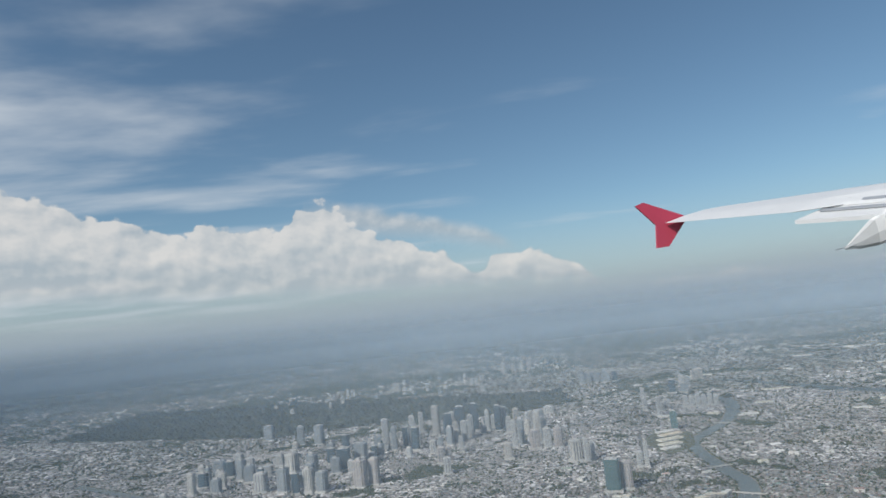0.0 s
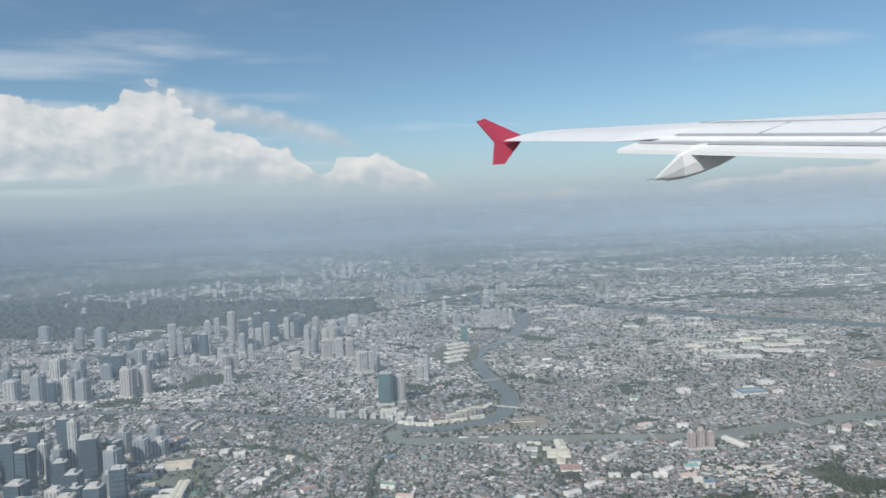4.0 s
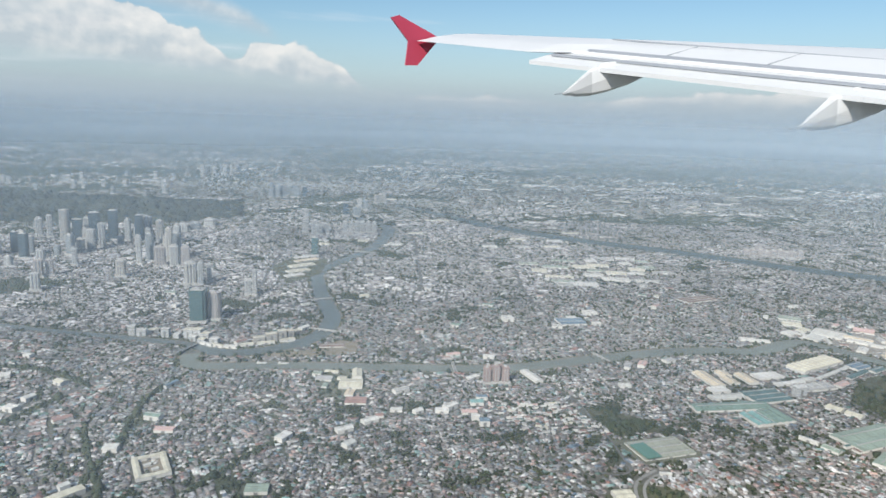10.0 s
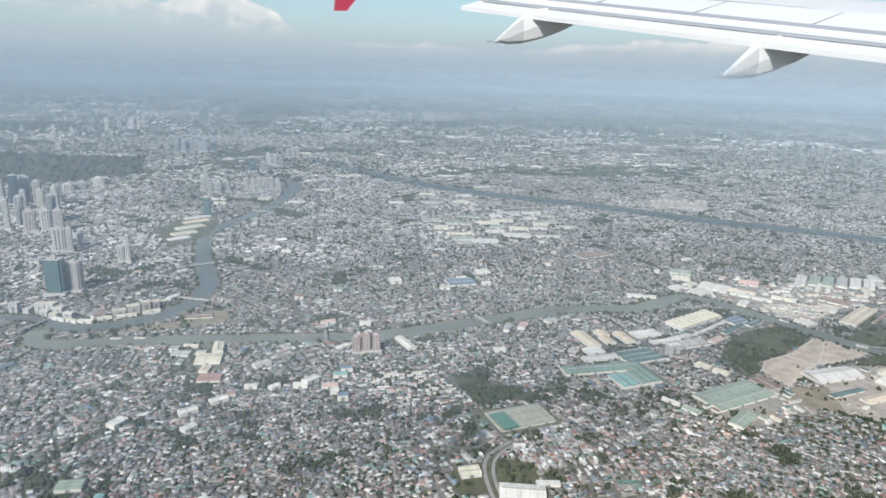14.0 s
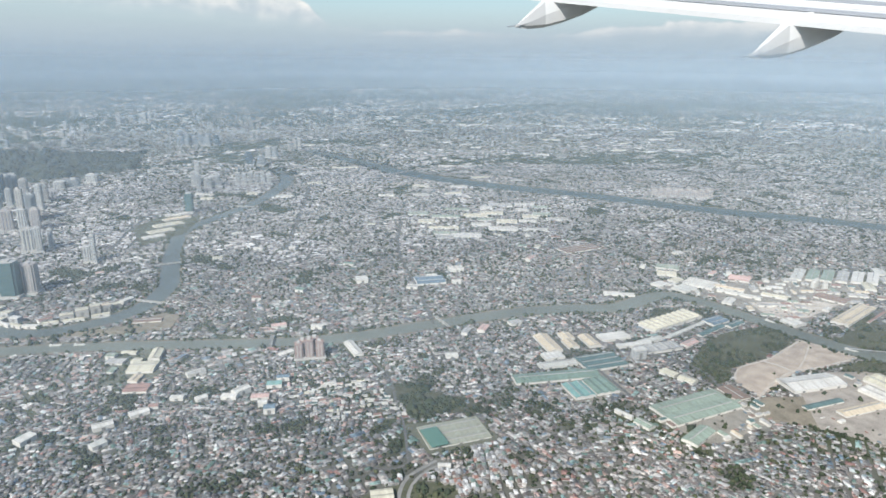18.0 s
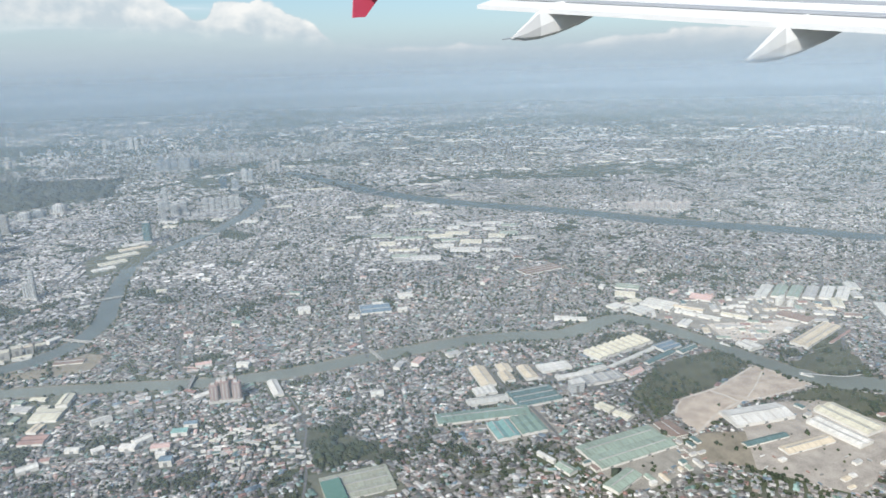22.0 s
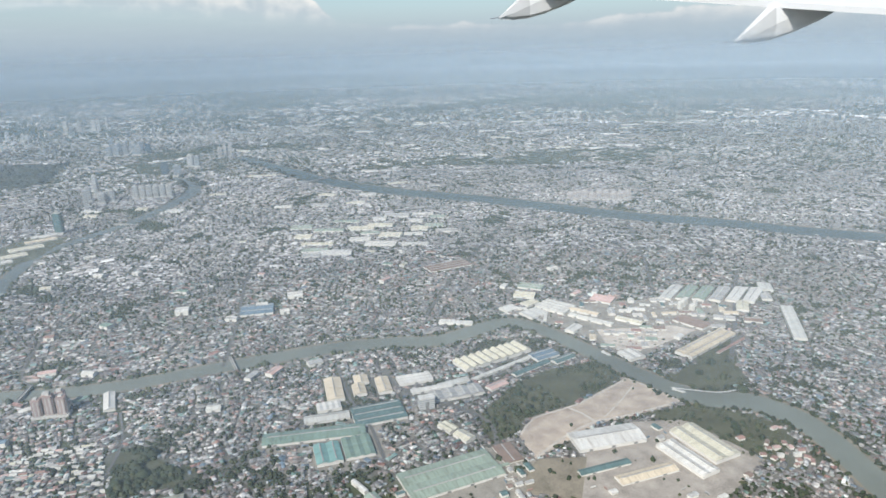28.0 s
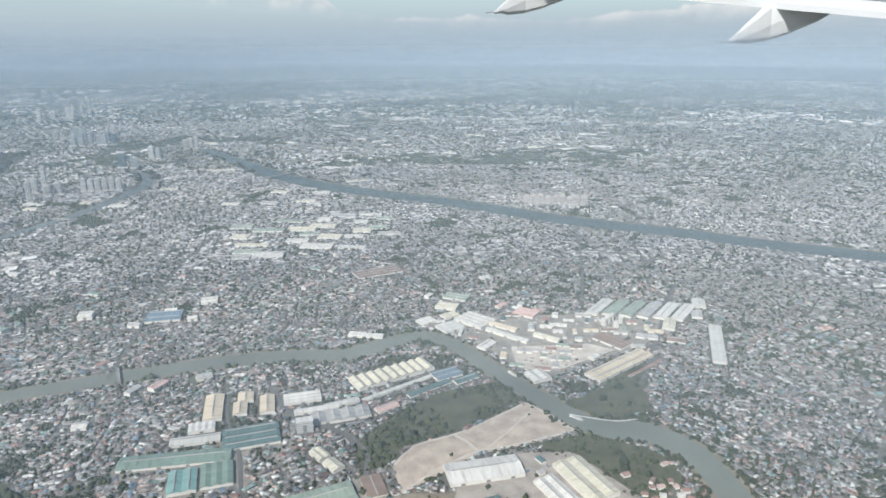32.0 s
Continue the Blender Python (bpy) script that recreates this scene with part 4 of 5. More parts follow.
# College blocks and halls by the elevated road.
for x, y, l, w, hh, tn, bays, mat in ((-26, 346, 8, 6, 2.2, 30, 1, CREAM), (-30, 392, 9, 3, 1.8, 10, 1, WHITE), (-33, 400, 9, 2.4, 1.8, 10, 1, CREAM), (-24.8, 511, 15, 3, 1.6, 66, 1, PALE), (-18.4, 505, 13, 2.8, 1.6, 67, 1, CREAM), (4.6, 440, 4.8, 7, 2.4, -8, 1, WHITE), (13.6, 433, 6.5, 6, 2.2, 5, 2, WHITE)):
    hall(x, y, l, w, hh, tn, bays, mat, "pale flat-roofed college building among trees", category="building", group="college buildings", rise=0.25)
sports = part("green_court", slab(-3.4, -5.0, -0.02, 3.4, 5.0, 0.36), COURT)
sports.matrix_basis = pose(-4, 383, 0, 0, 0, -6)
tagged(sports, "green sports court beside college buildings", "court", "", "structure")
# A row of six halls with pale roofs.
for k, mat in enumerate((PALE, PALEGREEN, PALEGREEN, GREY, WHITE, WHITE)):
    hall(629 + 8.4 * k, 353 - 5.4 * k, 27, 7.2, 2.4, 33, 1, mat, "pale hall in a row of six", group="row of pale halls")
for x, y, l, w, tn, b, mat, words in (
        (548.8, 364.0, 21.2, 17.0, -63, 4, PALE, "white ridged factory roof by the river"),
        (521.0, 373.8, 10.3, 8.7, 14, 2, WHITE, "white roof by the river bank"),
        (530.8, 360.5, 14.0, 12.1, 13, 3, PALE, "weathered pale roofs by the river bank"),
        (537.2, 376.2, 10.8, 7.7, 13, 2, CREAM, "cream factory roof by the river"),
        (559.8, 349.2, 19.6, 5.7, -58, 1, TAN, "long tan factory roof among yards"),
        (556.5, 337.5, 28.7, 5.0, -61, 1, PALE, "long pale factory roof among yards"),
        (575.8, 326.2, 16.8, 5.7, -60, 1, CREAM, "long cream factory roof among yards"),
        (582.2, 362.2, 14.4, 12.3, -54, 3, PINK, "pinkish ridged factory roof"),
        (540.0, 330.2, 11.4, 6.8, 29, 1, WHITE, "white shed by the river bank"),
        (606.5, 308.5, 19.9, 11.4, -72, 3, BROWN, "dull dark ridged halls"),
        (548.2, 288.5, 11.3, 10.6, -87, 2, WHITE, "bright white roofs by the river"),
        (586.0, 295.8, 6.5, 4.5, 23, 1, WHITE, "small white block in a yard"),
        (651.0, 314.8, 15.9, 7.8, 46, 1, CREAM, "peach block among factory yards"),
        (657.8, 284.0, 49.4, 7.7, 50, 2, PALE, "long pale grey hall roof"),
        (553.2, 402.8, 17.0, 10.1, -47, 2, PALEGREEN, "pale green sheds among houses"),
        (541.5, 390.5, 14.2, 10.8, -39, 2, CREAM, "cream sheds among houses")):
    hall(x, y, l - 0.8, w - 0.8, 2.4, tn, b, mat, words, group="riverbank factories")
for x, y, l, w, tn, b, mat in ((612, 346, 9, 5, -28, 1, GREY), (640, 296, 10, 6, -40, 1, BROWN), (628, 306, 12, 5, -40, 2, GREY), (690, 334, 14, 8, 52, 1, PALE), (676, 320, 10, 6, 52, 1, GREY)):
    hall(x, y, l, w, 2.2, tn, b, mat, "weathered factory roof among yards", group="inland factories")
# A cluster of pale storage tanks.
for x, y, r, hh in ((616, 330, 1.7, 4.2), (620, 332, 1.7, 4.6), (624, 334, 1.6, 4.2), (621, 325, 1.9, 3.4), (627, 329, 1.5, 3.8)):
    t = thing("storage_tank", x, y, 0, 0, "pale round storage tank in a factory yard", "tank", "storage tanks")
    ringed = [(r * math.cos(a * math.tau / 14), r * math.sin(a * math.tau / 14)) for a in range(14)]
    part("shell", prism(bmesh.new(), ringed, 0, hh), PALE, t)
    part("lid", prism(bmesh.new(), [(u * 0.7, v * 0.7) for u, v in ringed], hh, hh + 0.3), WHITE, t)
    FOOTPRINTS.append((x, y, 0, r + 0.4, r + 0.4))
hall(478, 371, 9, 6, 2.2, -30, 2, WHITE, "white roof by the river bank")
hall(486, 366, 12, 5, 2.0, -30, 2, PALE, "grey roof by the river bank")
hall(520, 470, 34, 14, 2.0, 5, 3, BROWN, "broad dull brown hall roof")
# The white industrial estate in the middle distance.
for k in range(30):
    u, v = k % 6, k // 6
    x, y = 428 + u * 25 + pick.uniform(-11, 11) + v * 3, 536 + v * 23 + u * 2 + pick.uniform(-9, 9)
    if not free_spot(x, y, 3, False) or pick.random() < 0.12:
        continue
    hall(x, y, pick.uniform(12, 28), pick.uniform(6, 13), 2.6, -24 + pick.uniform(-6, 6), pick.choice((1, 2, 3)), pick.choice((WHITE, CREAM, CREAM, PALE, PALE, GREY, PALEGREEN)), "pale factory roof in an industrial estate", group="industrial estate halls")
for k in range(26):
    x, y = pick.uniform(250, 640), pick.uniform(690, 900)
    if not free_spot(x, y, 9):
        continue
    hall(x, y, pick.uniform(10, 24), pick.uniform(6, 11), 2.6, -24 + pick.uniform(-20, 20), pick.choice((1, 2)), pick.choice((WHITE, CREAM, PALE, GREY)), "pale roof of a distant hall", group="distant halls")
for k in range(75):
    x, y = pick.uniform(300, 1500), pick.uniform(900, 1900)
    if not free_spot(x, y, 14):
        continue
    hall(x, y, pick.uniform(14, 36), pick.uniform(7, 13), 3, -24 + pick.uniform(-25, 25), pick.choice((1, 2)), pick.choice((WHITE, WHITE, PALE, CREAM)), "pale roof of a distant hall", group="distant halls")
for k in range(84):
    r, a = pick.uniform(300, 620), pick.uniform(-0.5, 0.9)
    x, y = 210 + r * math.sin(a), 20 + r * math.cos(a)
    if not free_spot(x, y, 5):
        continue
    hall(x, y, pick.uniform(5, 9), pick.uniform(3.5, 5), pick.uniform(1.3, 2.6), pick.uniform(-50, 50), pick.choice((1, 1, 2)), pick.choice((WHITE, WHITE, PALE, PALE, CREAM, GREY, PINK, RUST, GREEN)), "larger roof standing out among houses", category="building", group="scattered larger roofs")
# Small sheds crowding the yards.
for which, count, turn0 in ((4, 40, -28), (5, 9, 4), (6, 16, 2)):
    yard = PLOTS[which]
    (ax, ay), (bx, by) = yard.min(0), yard.max(0)
    made = 0
    for _ in range(900):
        x, y = pick.uniform(ax, bx), pick.uniform(ay, by)
        if made < count and inside(np.array([[x, y]]), yard)[0] and free_spot(x, y, 2.2 if which == 4 else 1.4, False):
            small = 1.0 if which == 4 else 0.62
            hall(x, y, pick.uniform(3, 9) * small, pick.uniform(2, 4.5) * small, pick.uniform(1.2, 2.6), turn0 + pick.choice((0, 90)) + pick.uniform(-6, 6), pick.choice((1, 1, 2)), pick.choice((WHITE, PALE, GREY, GREY, BROWN, RUST, PALEGREEN, SLATE, TAN)), "small weathered shed in a factory yard", group="yard sheds")
            made += 1
# Freight boxes and lorry trailers parked in the yards.
for which, count, turn0 in ((4, 60, -28), (5, 16, 4), (6, 30, 2)):
    yard = PLOTS[which]
    (ax, ay), (bx, by) = yard.min(0), yard.max(0)
    made = 0
    for _ in range(900):
        x, y = pick.uniform(ax, bx), pick.uniform(ay, by)
        if made < count and inside(np.array([[x, y]]), yard)[0] and free_spot(x, y, 0.9, False):
            t = thing("trailer", x, y, 0.2, turn0 + pick.choice((0, 90)) + pick.uniform(-8, 8), "parked freight trailer in a dusty yard", "trailer", "parked trailers")
            mat = pick.choice((WHITE, PALE, BLUE, RUST, GREY, SHADOWED))
            bar("cargo_box", mat, t, 0, 0, 0.12, pick.uniform(1.4, 2.2), 0.42, 0.42)
            bar("chassis", SHADOWED, t, 0, 0, 0, 1.4, 0.3, 0.12)
            made += 1
# Buildings that stand out among the nearer houses.
for x, y, l, w, hh, tn, bays, mat, words in (
        (193.6, 369.8, 13, 11.8, 1.4, -18, 1, CREAM, "broad cream flat roof in a compound"), (199.9, 381.8, 12, 5.6, 2.2, 77, 1, CREAM, "cream roof in a compound"),
        (181, 382, 9, 6, 1.2, -25, 2, GREY, "grey roofs in a compound"), (187, 391, 8, 3, 1.2, -25, 1, CREAM, "low cream roof in a compound"),
        (191, 347, 11, 8, 1.2, -18, 2, RUST, "long red roof beside a compound"), (198, 326, 4, 3, 1.4, -10, 1, RUST, "rust-red roof among houses"),
        (178, 316, 8, 4.5, 1.8, 12, 1, WHITE, "bright white roof among trees"), (177, 301, 6, 4, 1.8, 30, 1, PALE, "pale grey roof among trees"),
        (230, 322, 7, 3.6, 1.8, -25, 2, WHITE, "bright white roof among houses"), (192, 322, 8, 4.5, 1.6, 15, 1, WHITE, "bright white roof among trees")):
    hall(x, y, l, w, hh, tn, bays, mat, words, category="building", group="larger roofs near the compound")
for x, y, l, w, hh, tn, bays, mat, words in (
        (208, 330, 6, 3, 1.6, -20, 1, PALE, "pale roof among houses and trees"), (218, 325, 5, 3.5, 1.8, 20, 1, WHITE, "white roof among houses and trees"),
        (243, 317, 8, 4, 1.4, -15, 1, PINK, "faded red roof among pale houses"), (243, 309, 4, 2.6, 2.6, -15, 1, WHITE, "tall white box beside a red roof"),
        (245, 302.5, 5, 4, 3.0, -15, 1, BLUE, "light blue block beside a white box"), (251, 326, 7, 4, 2.0, -15, 2, TEAL, "teal and blue roofs among houses"),
        (256, 331, 6, 3, 2.2, -15, 1, BLUE, "bluish roof among houses"), (272, 226, 8, 6, 2.0, -12, 2, CREAM, "broad cream roof beside a curved road"),
        (300, 235, 5, 1.8, 1.4, -25, 1, WHITE, "long white roof beside a junction"), (296, 208, 9, 2.5, 1.4, -25, 3, PALE, "row of pale sheds among trees")):
    hall(x, y, l, w, hh, tn, bays, mat, words, category="building", group="larger roofs near the curved road")
for x, y, l, w, hh, tn, bays, mat, words in (
        (388, 240, 9, 1.8, 1.6, -72, 1, WHITE, "long white roof beside a green shed"), (391, 230, 8, 4.5, 1.4, -75, 1, PALEGREEN, "grey-green shed with a white edge"),
        (64, 292, 14, 4.5, 2.0, 30, 3, CREAM, "cream arched hall roof by a court"), (63, 298, 4, 3, 2.6, 30, 1, PALE, "pale block beside an arched hall"),
        (100, 396, 9, 2.2, 1.8, 45, 1, BLUE, "long pale blue roof by a creek"), (134, 275, 9, 6, 1.6, -15, 3, PALEGREEN, "pale ridged roof among trees"),
        (130, 263, 7, 4, 1.6, -15, 2, PALEGREEN, "pale green roof among trees"), (143, 262, 5, 3, 1.6, 70, 1, TEAL, "small teal roof among trees")):
    hall(x, y, l, w, hh, tn, bays, mat, words, category="building", group="larger roofs west of the compound")
# Rows of white and pink-roofed villas.
for k in range(150):
    u, v = k % 15, k // 15
    x, y = 254 + u * 2.9 + v * 0.8 + pick.uniform(-1.6, 1.6), 323 - v * 3.9 - u * 0.7 + pick.uniform(-1.6, 1.6)
    if pick.random() < 0.74 and free_spot(x, y, 0.75, False):
        hall(x, y, pick.uniform(1.5, 3.6), pick.uniform(1.0, 1.7), pick.uniform(0.6, 1.0), -14 + pick.choice((0, 0, 90)) + pick.uniform(-10, 10), 1, pick.choice((WHITE, WHITE, PALE, PALE, CREAM, GREY, GREY, PINK, RUST, SLATE)), "weathered villa roof in a tidy estate", category="house", group="estate villas", rise=0.3)
# Flat pale green and grey roofs crowding the walled compound.
for _ in range(26):
    x, y = pick.uniform(172, 206), pick.uniform(354, 397)
    if free_spot(x, y, 2.0, False) and inside(np.array([[x, y]]), COMPOUND)[0]:
        hall(x, y, pick.uniform(4, 9), pick.uniform(3, 5), pick.uniform(1.0, 1.8), -25 + pick.choice((0, 90)), 1, pick.choice((PALEGREEN, PALEGREEN, CREAM, PALE, TAN)), "flat pale roof in a walled compound", category="building", group="compound roofs", rise=0.2)
# Cream and white blocks along the river confluence.
for x, y, l, w, hh, tn, mat in ((110, 478, 6.5, 5, 6.2, -34, CREAM), (115.5, 474, 5.5, 5, 7.0, -34, CREAM), (120, 469, 5.5, 4.5, 5.4, -34, CREAM), (112, 470.5, 5, 3.5, 3.6, -34, WHITE), (117, 465, 5, 3.5, 3.0, -34, CREAM), (125, 463, 6, 4, 3.4, -34, WHITE), (152, 456, 7, 4.5, 4.0, 6, CREAM), (160, 457.5, 7, 4.5, 5.4, 8, CREAM), (167, 459, 5, 5, 6.4, 12, CREAM), (172.5, 461, 4.5, 4.5, 5.4, 14, TAN), (178, 466, 5, 4, 3.4, 24, CREAM), (95, 484, 5, 4.2, 6.0, -20, WHITE), (80, 491, 6, 4.2, 4.4, -14, PALE), (74, 494, 4, 3.6, 6.4, -14, WHITE), (102, 480, 4, 4, 3.0, -30, PALE)):
    hall(x, y, l, w, hh, tn, 1, mat, "cream block of flats by the river", category="building", group="low cream riverside blocks", wall=OFFWHITE if x < 140 else BEIGE, rise=0.12)
# Long low wharf sheds on the quay below the flats.
for x, y, l, w, tn, mat in ((120, 459, 10, 2.6, -48, PALE), (126.5, 454, 9, 2.6, -44, CREAM), (134, 450, 9, 3.0, -24, WHITE), (144, 451.5, 8, 2.6, 0, CREAM), (156, 451.5, 11, 2.4, 2, CREAM), (170, 454, 10, 2.4, 10, CREAM)):
    hall(x, y, l, w, 1.8, tn, 1, mat, "long low wharf shed on the quay", category="building", group="wharf sheds", rise=0.25)
# Stepped pinkish blocks beyond the floodway.
for k in range(9):
    tower(726 + 6.2 * k, 624 - 3.9 * k, 6.6, 6.5 + (k % 3), "pink", 9, -31, "row of pale blocks beyond the canal")
# Reddish riverside blocks.
for dx, dy, h in ((0, 0, 9), (5.2, -1, 10.5), (10.4, -2.4, 9.5), (3, 5, 8), (9, 4, 9)):
    tower(268 + dx, 351 + dy, 4.4, h, "brick", 3.8, -12, "reddish riverside apartment blocks")
hall(432, 285, 7, 4, 5.5, -6, 1, WHITE, "white slab block of flats", rise=0.15, category="building", wall=OFFWHITE)
hall(434, 264, 8, 5.5, 2.4, -70, 2, CREAM, "peach-roofed hall among small houses", rise=0.5)
hall(437.5, 255, 8, 5.5, 2.2, -70, 1, CREAM, "peach-roofed hall among small houses")
tagged(part("green_court", slab(299.5, 246.5, 1.9, 307, 260, 2.3), COURT), "dark green sports court beside a pale roof", "court", "", "structure")


# ---- bridges ----
def bridge(x, y, turn, length, width=2.0, rail=True):
    t = thing("bridge", x, y, 0, turn, "grey concrete road bridge over the river", "bridge", "river bridges")
    part("deck", slab(-length / 2, -width / 2, 1.0, length / 2, width / 2, 1.3), PAVED, t)
    for s in (-1, 1):
        bar("railing", CONCRETE, t, 0, s * width / 2, 1.3, length, 0.1, 0.35)
    for k in range(4):
        bar("pier", CONCRETE, t, -length * 0.36 + k * length * 0.24, 0, -0.1, 0.5, width * 0.8, 1.1)


bridge(355, 368, 95, 18, 1.3)
bridge(213, 548, 5, 20)
bridge(196, 468, -38, 22)
bridge(107, 452, 50, 20)
bridge(258, 377, 76, 17, 1.6)
bridge(288, 728, -35, 20, 3)
bridge(512, 868, 30, 48, 3)


# A sea wall along the river bend, and a barge.
wall_line = catmull(((543, 252, 1), (550, 246, 1), (560, 239, 1), (572, 237, 1)), 6)
strip("river_wall", wall_line, 0.9, WHITE, 1.0, "structure", "white concrete river wall", "wall")
for x, y, tn in ((150, 417, -12), (162, 413, -15), (172, 452, 20), (545, 249, -60), (538, 296, -75)):
    b = thing("barge", x, y, 0.1, tn, "pale flat river barge at the bank", "barge", "river barges")
    part("hull", prism(bmesh.new(), ((-3, -0.7), (2.2, -0.7), (3.2, 0), (2.2, 0.7), (-3, 0.7)), 0, 0.5), PALE, b)
    part("cabin", slab(-2.6, -0.45, 0.5, -1.6, 0.45, 1.1), WHITE, b)


# Pale tracks over the dirt field.
for pts_ in (((460, 247, 1.1), (472, 256, 1.1), (496, 258.5, 1.1), (531, 269, 1.1)), ((531, 269, 1), (536, 254, 1), (539, 241, 1)), ((458, 230, 1.3), (476, 238, 1.3), (494, 242.5, 1.3), (508, 241, 1.3), (538, 241, 1.3)), ((494, 243, 1.4), (493, 250, 1.4), (490, 257, 1.4)), ((500, 244, 0.7), (514, 252, 0.7), (529, 262, 0.7))):
    strip("dirt_track", catmull(pts_, 5), 0.2, TRACK, 1.0, "structure", "pale track across a dirt field", "track")


# ---- haze ----
def stadium(d, n=90):
    out = [(400 + d * math.sin(a), 25 + d * math.cos(a)) for a in np.linspace(0, math.pi, n)]
    return out + [(-d * math.sin(a), 25 - d * math.cos(a)) for a in np.linspace(0, math.pi, n)]


# Nested sheets round the flight line stand in for a depth of haze.
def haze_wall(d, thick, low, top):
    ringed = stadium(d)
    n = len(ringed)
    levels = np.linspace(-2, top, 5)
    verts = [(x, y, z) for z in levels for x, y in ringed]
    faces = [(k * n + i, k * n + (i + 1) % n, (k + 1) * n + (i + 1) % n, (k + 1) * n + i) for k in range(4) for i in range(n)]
    ob = raw("haze", verts, faces, [haze_material("haze_sheet", thick, low, top, NEAR_HAZE if d < 500 else HAZE if d < 1500 else DISTANT_HAZE, d > 4000)])
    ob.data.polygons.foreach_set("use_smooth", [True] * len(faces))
    return tagged(ob, "pale blue upright sheet imitating haze over the city", "haze", "layers of haze", "stuff")


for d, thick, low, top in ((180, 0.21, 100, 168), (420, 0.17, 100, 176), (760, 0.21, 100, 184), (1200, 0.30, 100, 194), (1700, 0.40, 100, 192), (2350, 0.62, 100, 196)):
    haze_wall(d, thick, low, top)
# Backdrop that glows in place of the hazy distance at the horizon.
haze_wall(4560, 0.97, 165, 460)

# A settlement of blue and rust-red roofs by the river.
for k in range(34):
    x, y = 546 + pick.gauss(0, 6), 193 + pick.gauss(0, 7)
    if free_spot(x, y, 0.9, False):
        hall(x, y, pick.uniform(1.6, 3.6), pick.uniform(1.4, 2.4), pick.uniform(0.9, 1.5), pick.uniform(-60, 60), 1, pick.choice((BLUE, RUST, RUST, PINK, BROWN, PALE)), "small blue or rusty roof by the river", category="building", group="riverside settlement")


# ---- the aircraft wing ----
# An airliner's left wing, enlarged, at rest far off to fit the camera's view.
def wing_edge(y, aft):
    """A place on the wing: y outboard along the left wing, aft of the trailing edge (minus: ahead of it), in aircraft metres."""
    return Vector((-y, -(6.3 + (y - 6.4) * 0.345) - aft, (y - 2) * 0.124))


def chord(y):
    return 4.6 - (y - 5.0) * 0.26


def panel(bm, y0, y1, a0, a1, z0, z1, thick):
    """A thin slab of wing between two spans and two lines along the chord."""
    rows = []
    for y in (y0, y1):
        for aft, z in ((a0, z0), (a1, z1)):
            rows.append(wing_edge(y, aft) + Vector((0, 0, z)))
    low = [p - Vector((0, 0, thick)) for p in rows]
    top = [bm.verts.new(p) for p in rows]
    bot = [bm.verts.new(p) for p in low]
    order = (0, 1, 3, 2)
    bm.faces.new([top[i] for i in order])
    bm.faces.new([bot[i] for i in reversed(order)])
    for i in range(4):
        a, b = order[i], order[(i + 1) % 4]
        bm.faces.new((top[a], bot[a], bot[b], top[b]))
    return bm


# Place, turn and enlargement are fitted so the wing holds its spot in view.
WING_LOC, WING_TURN, WING_SIZE = (4708.0, -229.0, 246.0), (7.17, 2.69, -85.69), 290.0
wing = new("aircraft_wing")
tagged(wing, "white airliner wing with a red tip and two flap fairings", "aircraft wing", "", "")
wing.matrix_basis = Matrix.LocRotScale(WING_LOC, Euler([radians(a) for a in WING_TURN]), (WING_SIZE,) * 3)
main = bmesh.new()
spans = [4.5 + k * (16.3 - 4.5) / 16 for k in range(17)]
PROFILE = ((0.0, 0.02), (0.08, 0.10), (0.3, 0.30), (0.6, 0.40), (0.85, 0.34), (0.96, 0.20), (1.0, 0.0), (0.95, -0.12), (0.7, -0.2), (0.3, -0.1), (0.05, -0.03))
rings = []
for y in spans:
    c = chord(y)
    start = -0.62 if y < 13.1 else 0.0
    rings.append([main.verts.new(wing_edge(y, start - f * (c + start)) + Vector((0, 0, z * c * 0.16))) for f, z in PROFILE])
for a, b in zip(rings[:-1], rings[1:]):
    for i in range(len(PROFILE)):
        j = (i + 1) % len(PROFILE)
        main.faces.new((a[i], b[i], b[j], a[j]))
main.faces.new(rings[0])
main.faces.new(list(reversed(rings[-1])))
bmesh.ops.recalc_face_normals(main, faces=main.faces)
part("wing_box", main, WINGWHITE, wing)
part("flap", panel(bmesh.new(), 4.5, 13.16, -0.42, 0.16, -0.02, -0.12, 0.07), WINGWHITE, wing, "long white slotted flap")
part("flap_seam", panel(bmesh.new(), 4.5, 13.0, -0.24, -0.17, -0.008, -0.02, 0.03), WINGGREY, wing, "dark seam along the flap")
part("flap_slot", panel(bmesh.new(), 4.5, 13.1, -0.60, -0.40, -0.03, -0.06, 0.05), WINGGREY, wing, "dark slot ahead of the flap")
part("flap_vane", panel(bmesh.new(), 4.5, 13.1, -0.52, -0.44, 0.04, 0.0, 0.03), WINGWHITE, wing)
part("spoiler_gap", panel(bmesh.new(), 4.5, 13.0, -0.78, -0.66, 0.06, 0.035, 0.03), WINGGREY, wing, "dark gap behind the spoilers")
for y in (6.4, 8.1, 9.7, 11.3):
    part("spoiler_seam", panel(bmesh.new(), y, y + 0.014, -1.5, -0.72, 0.172, 0.05, 0.02), WINGGREY, wing)
part("skin_seam", panel(bmesh.new(), 4.5, 13.0, -1.60, -1.57, 0.182, 0.178, 0.02), WINGGREY, wing)


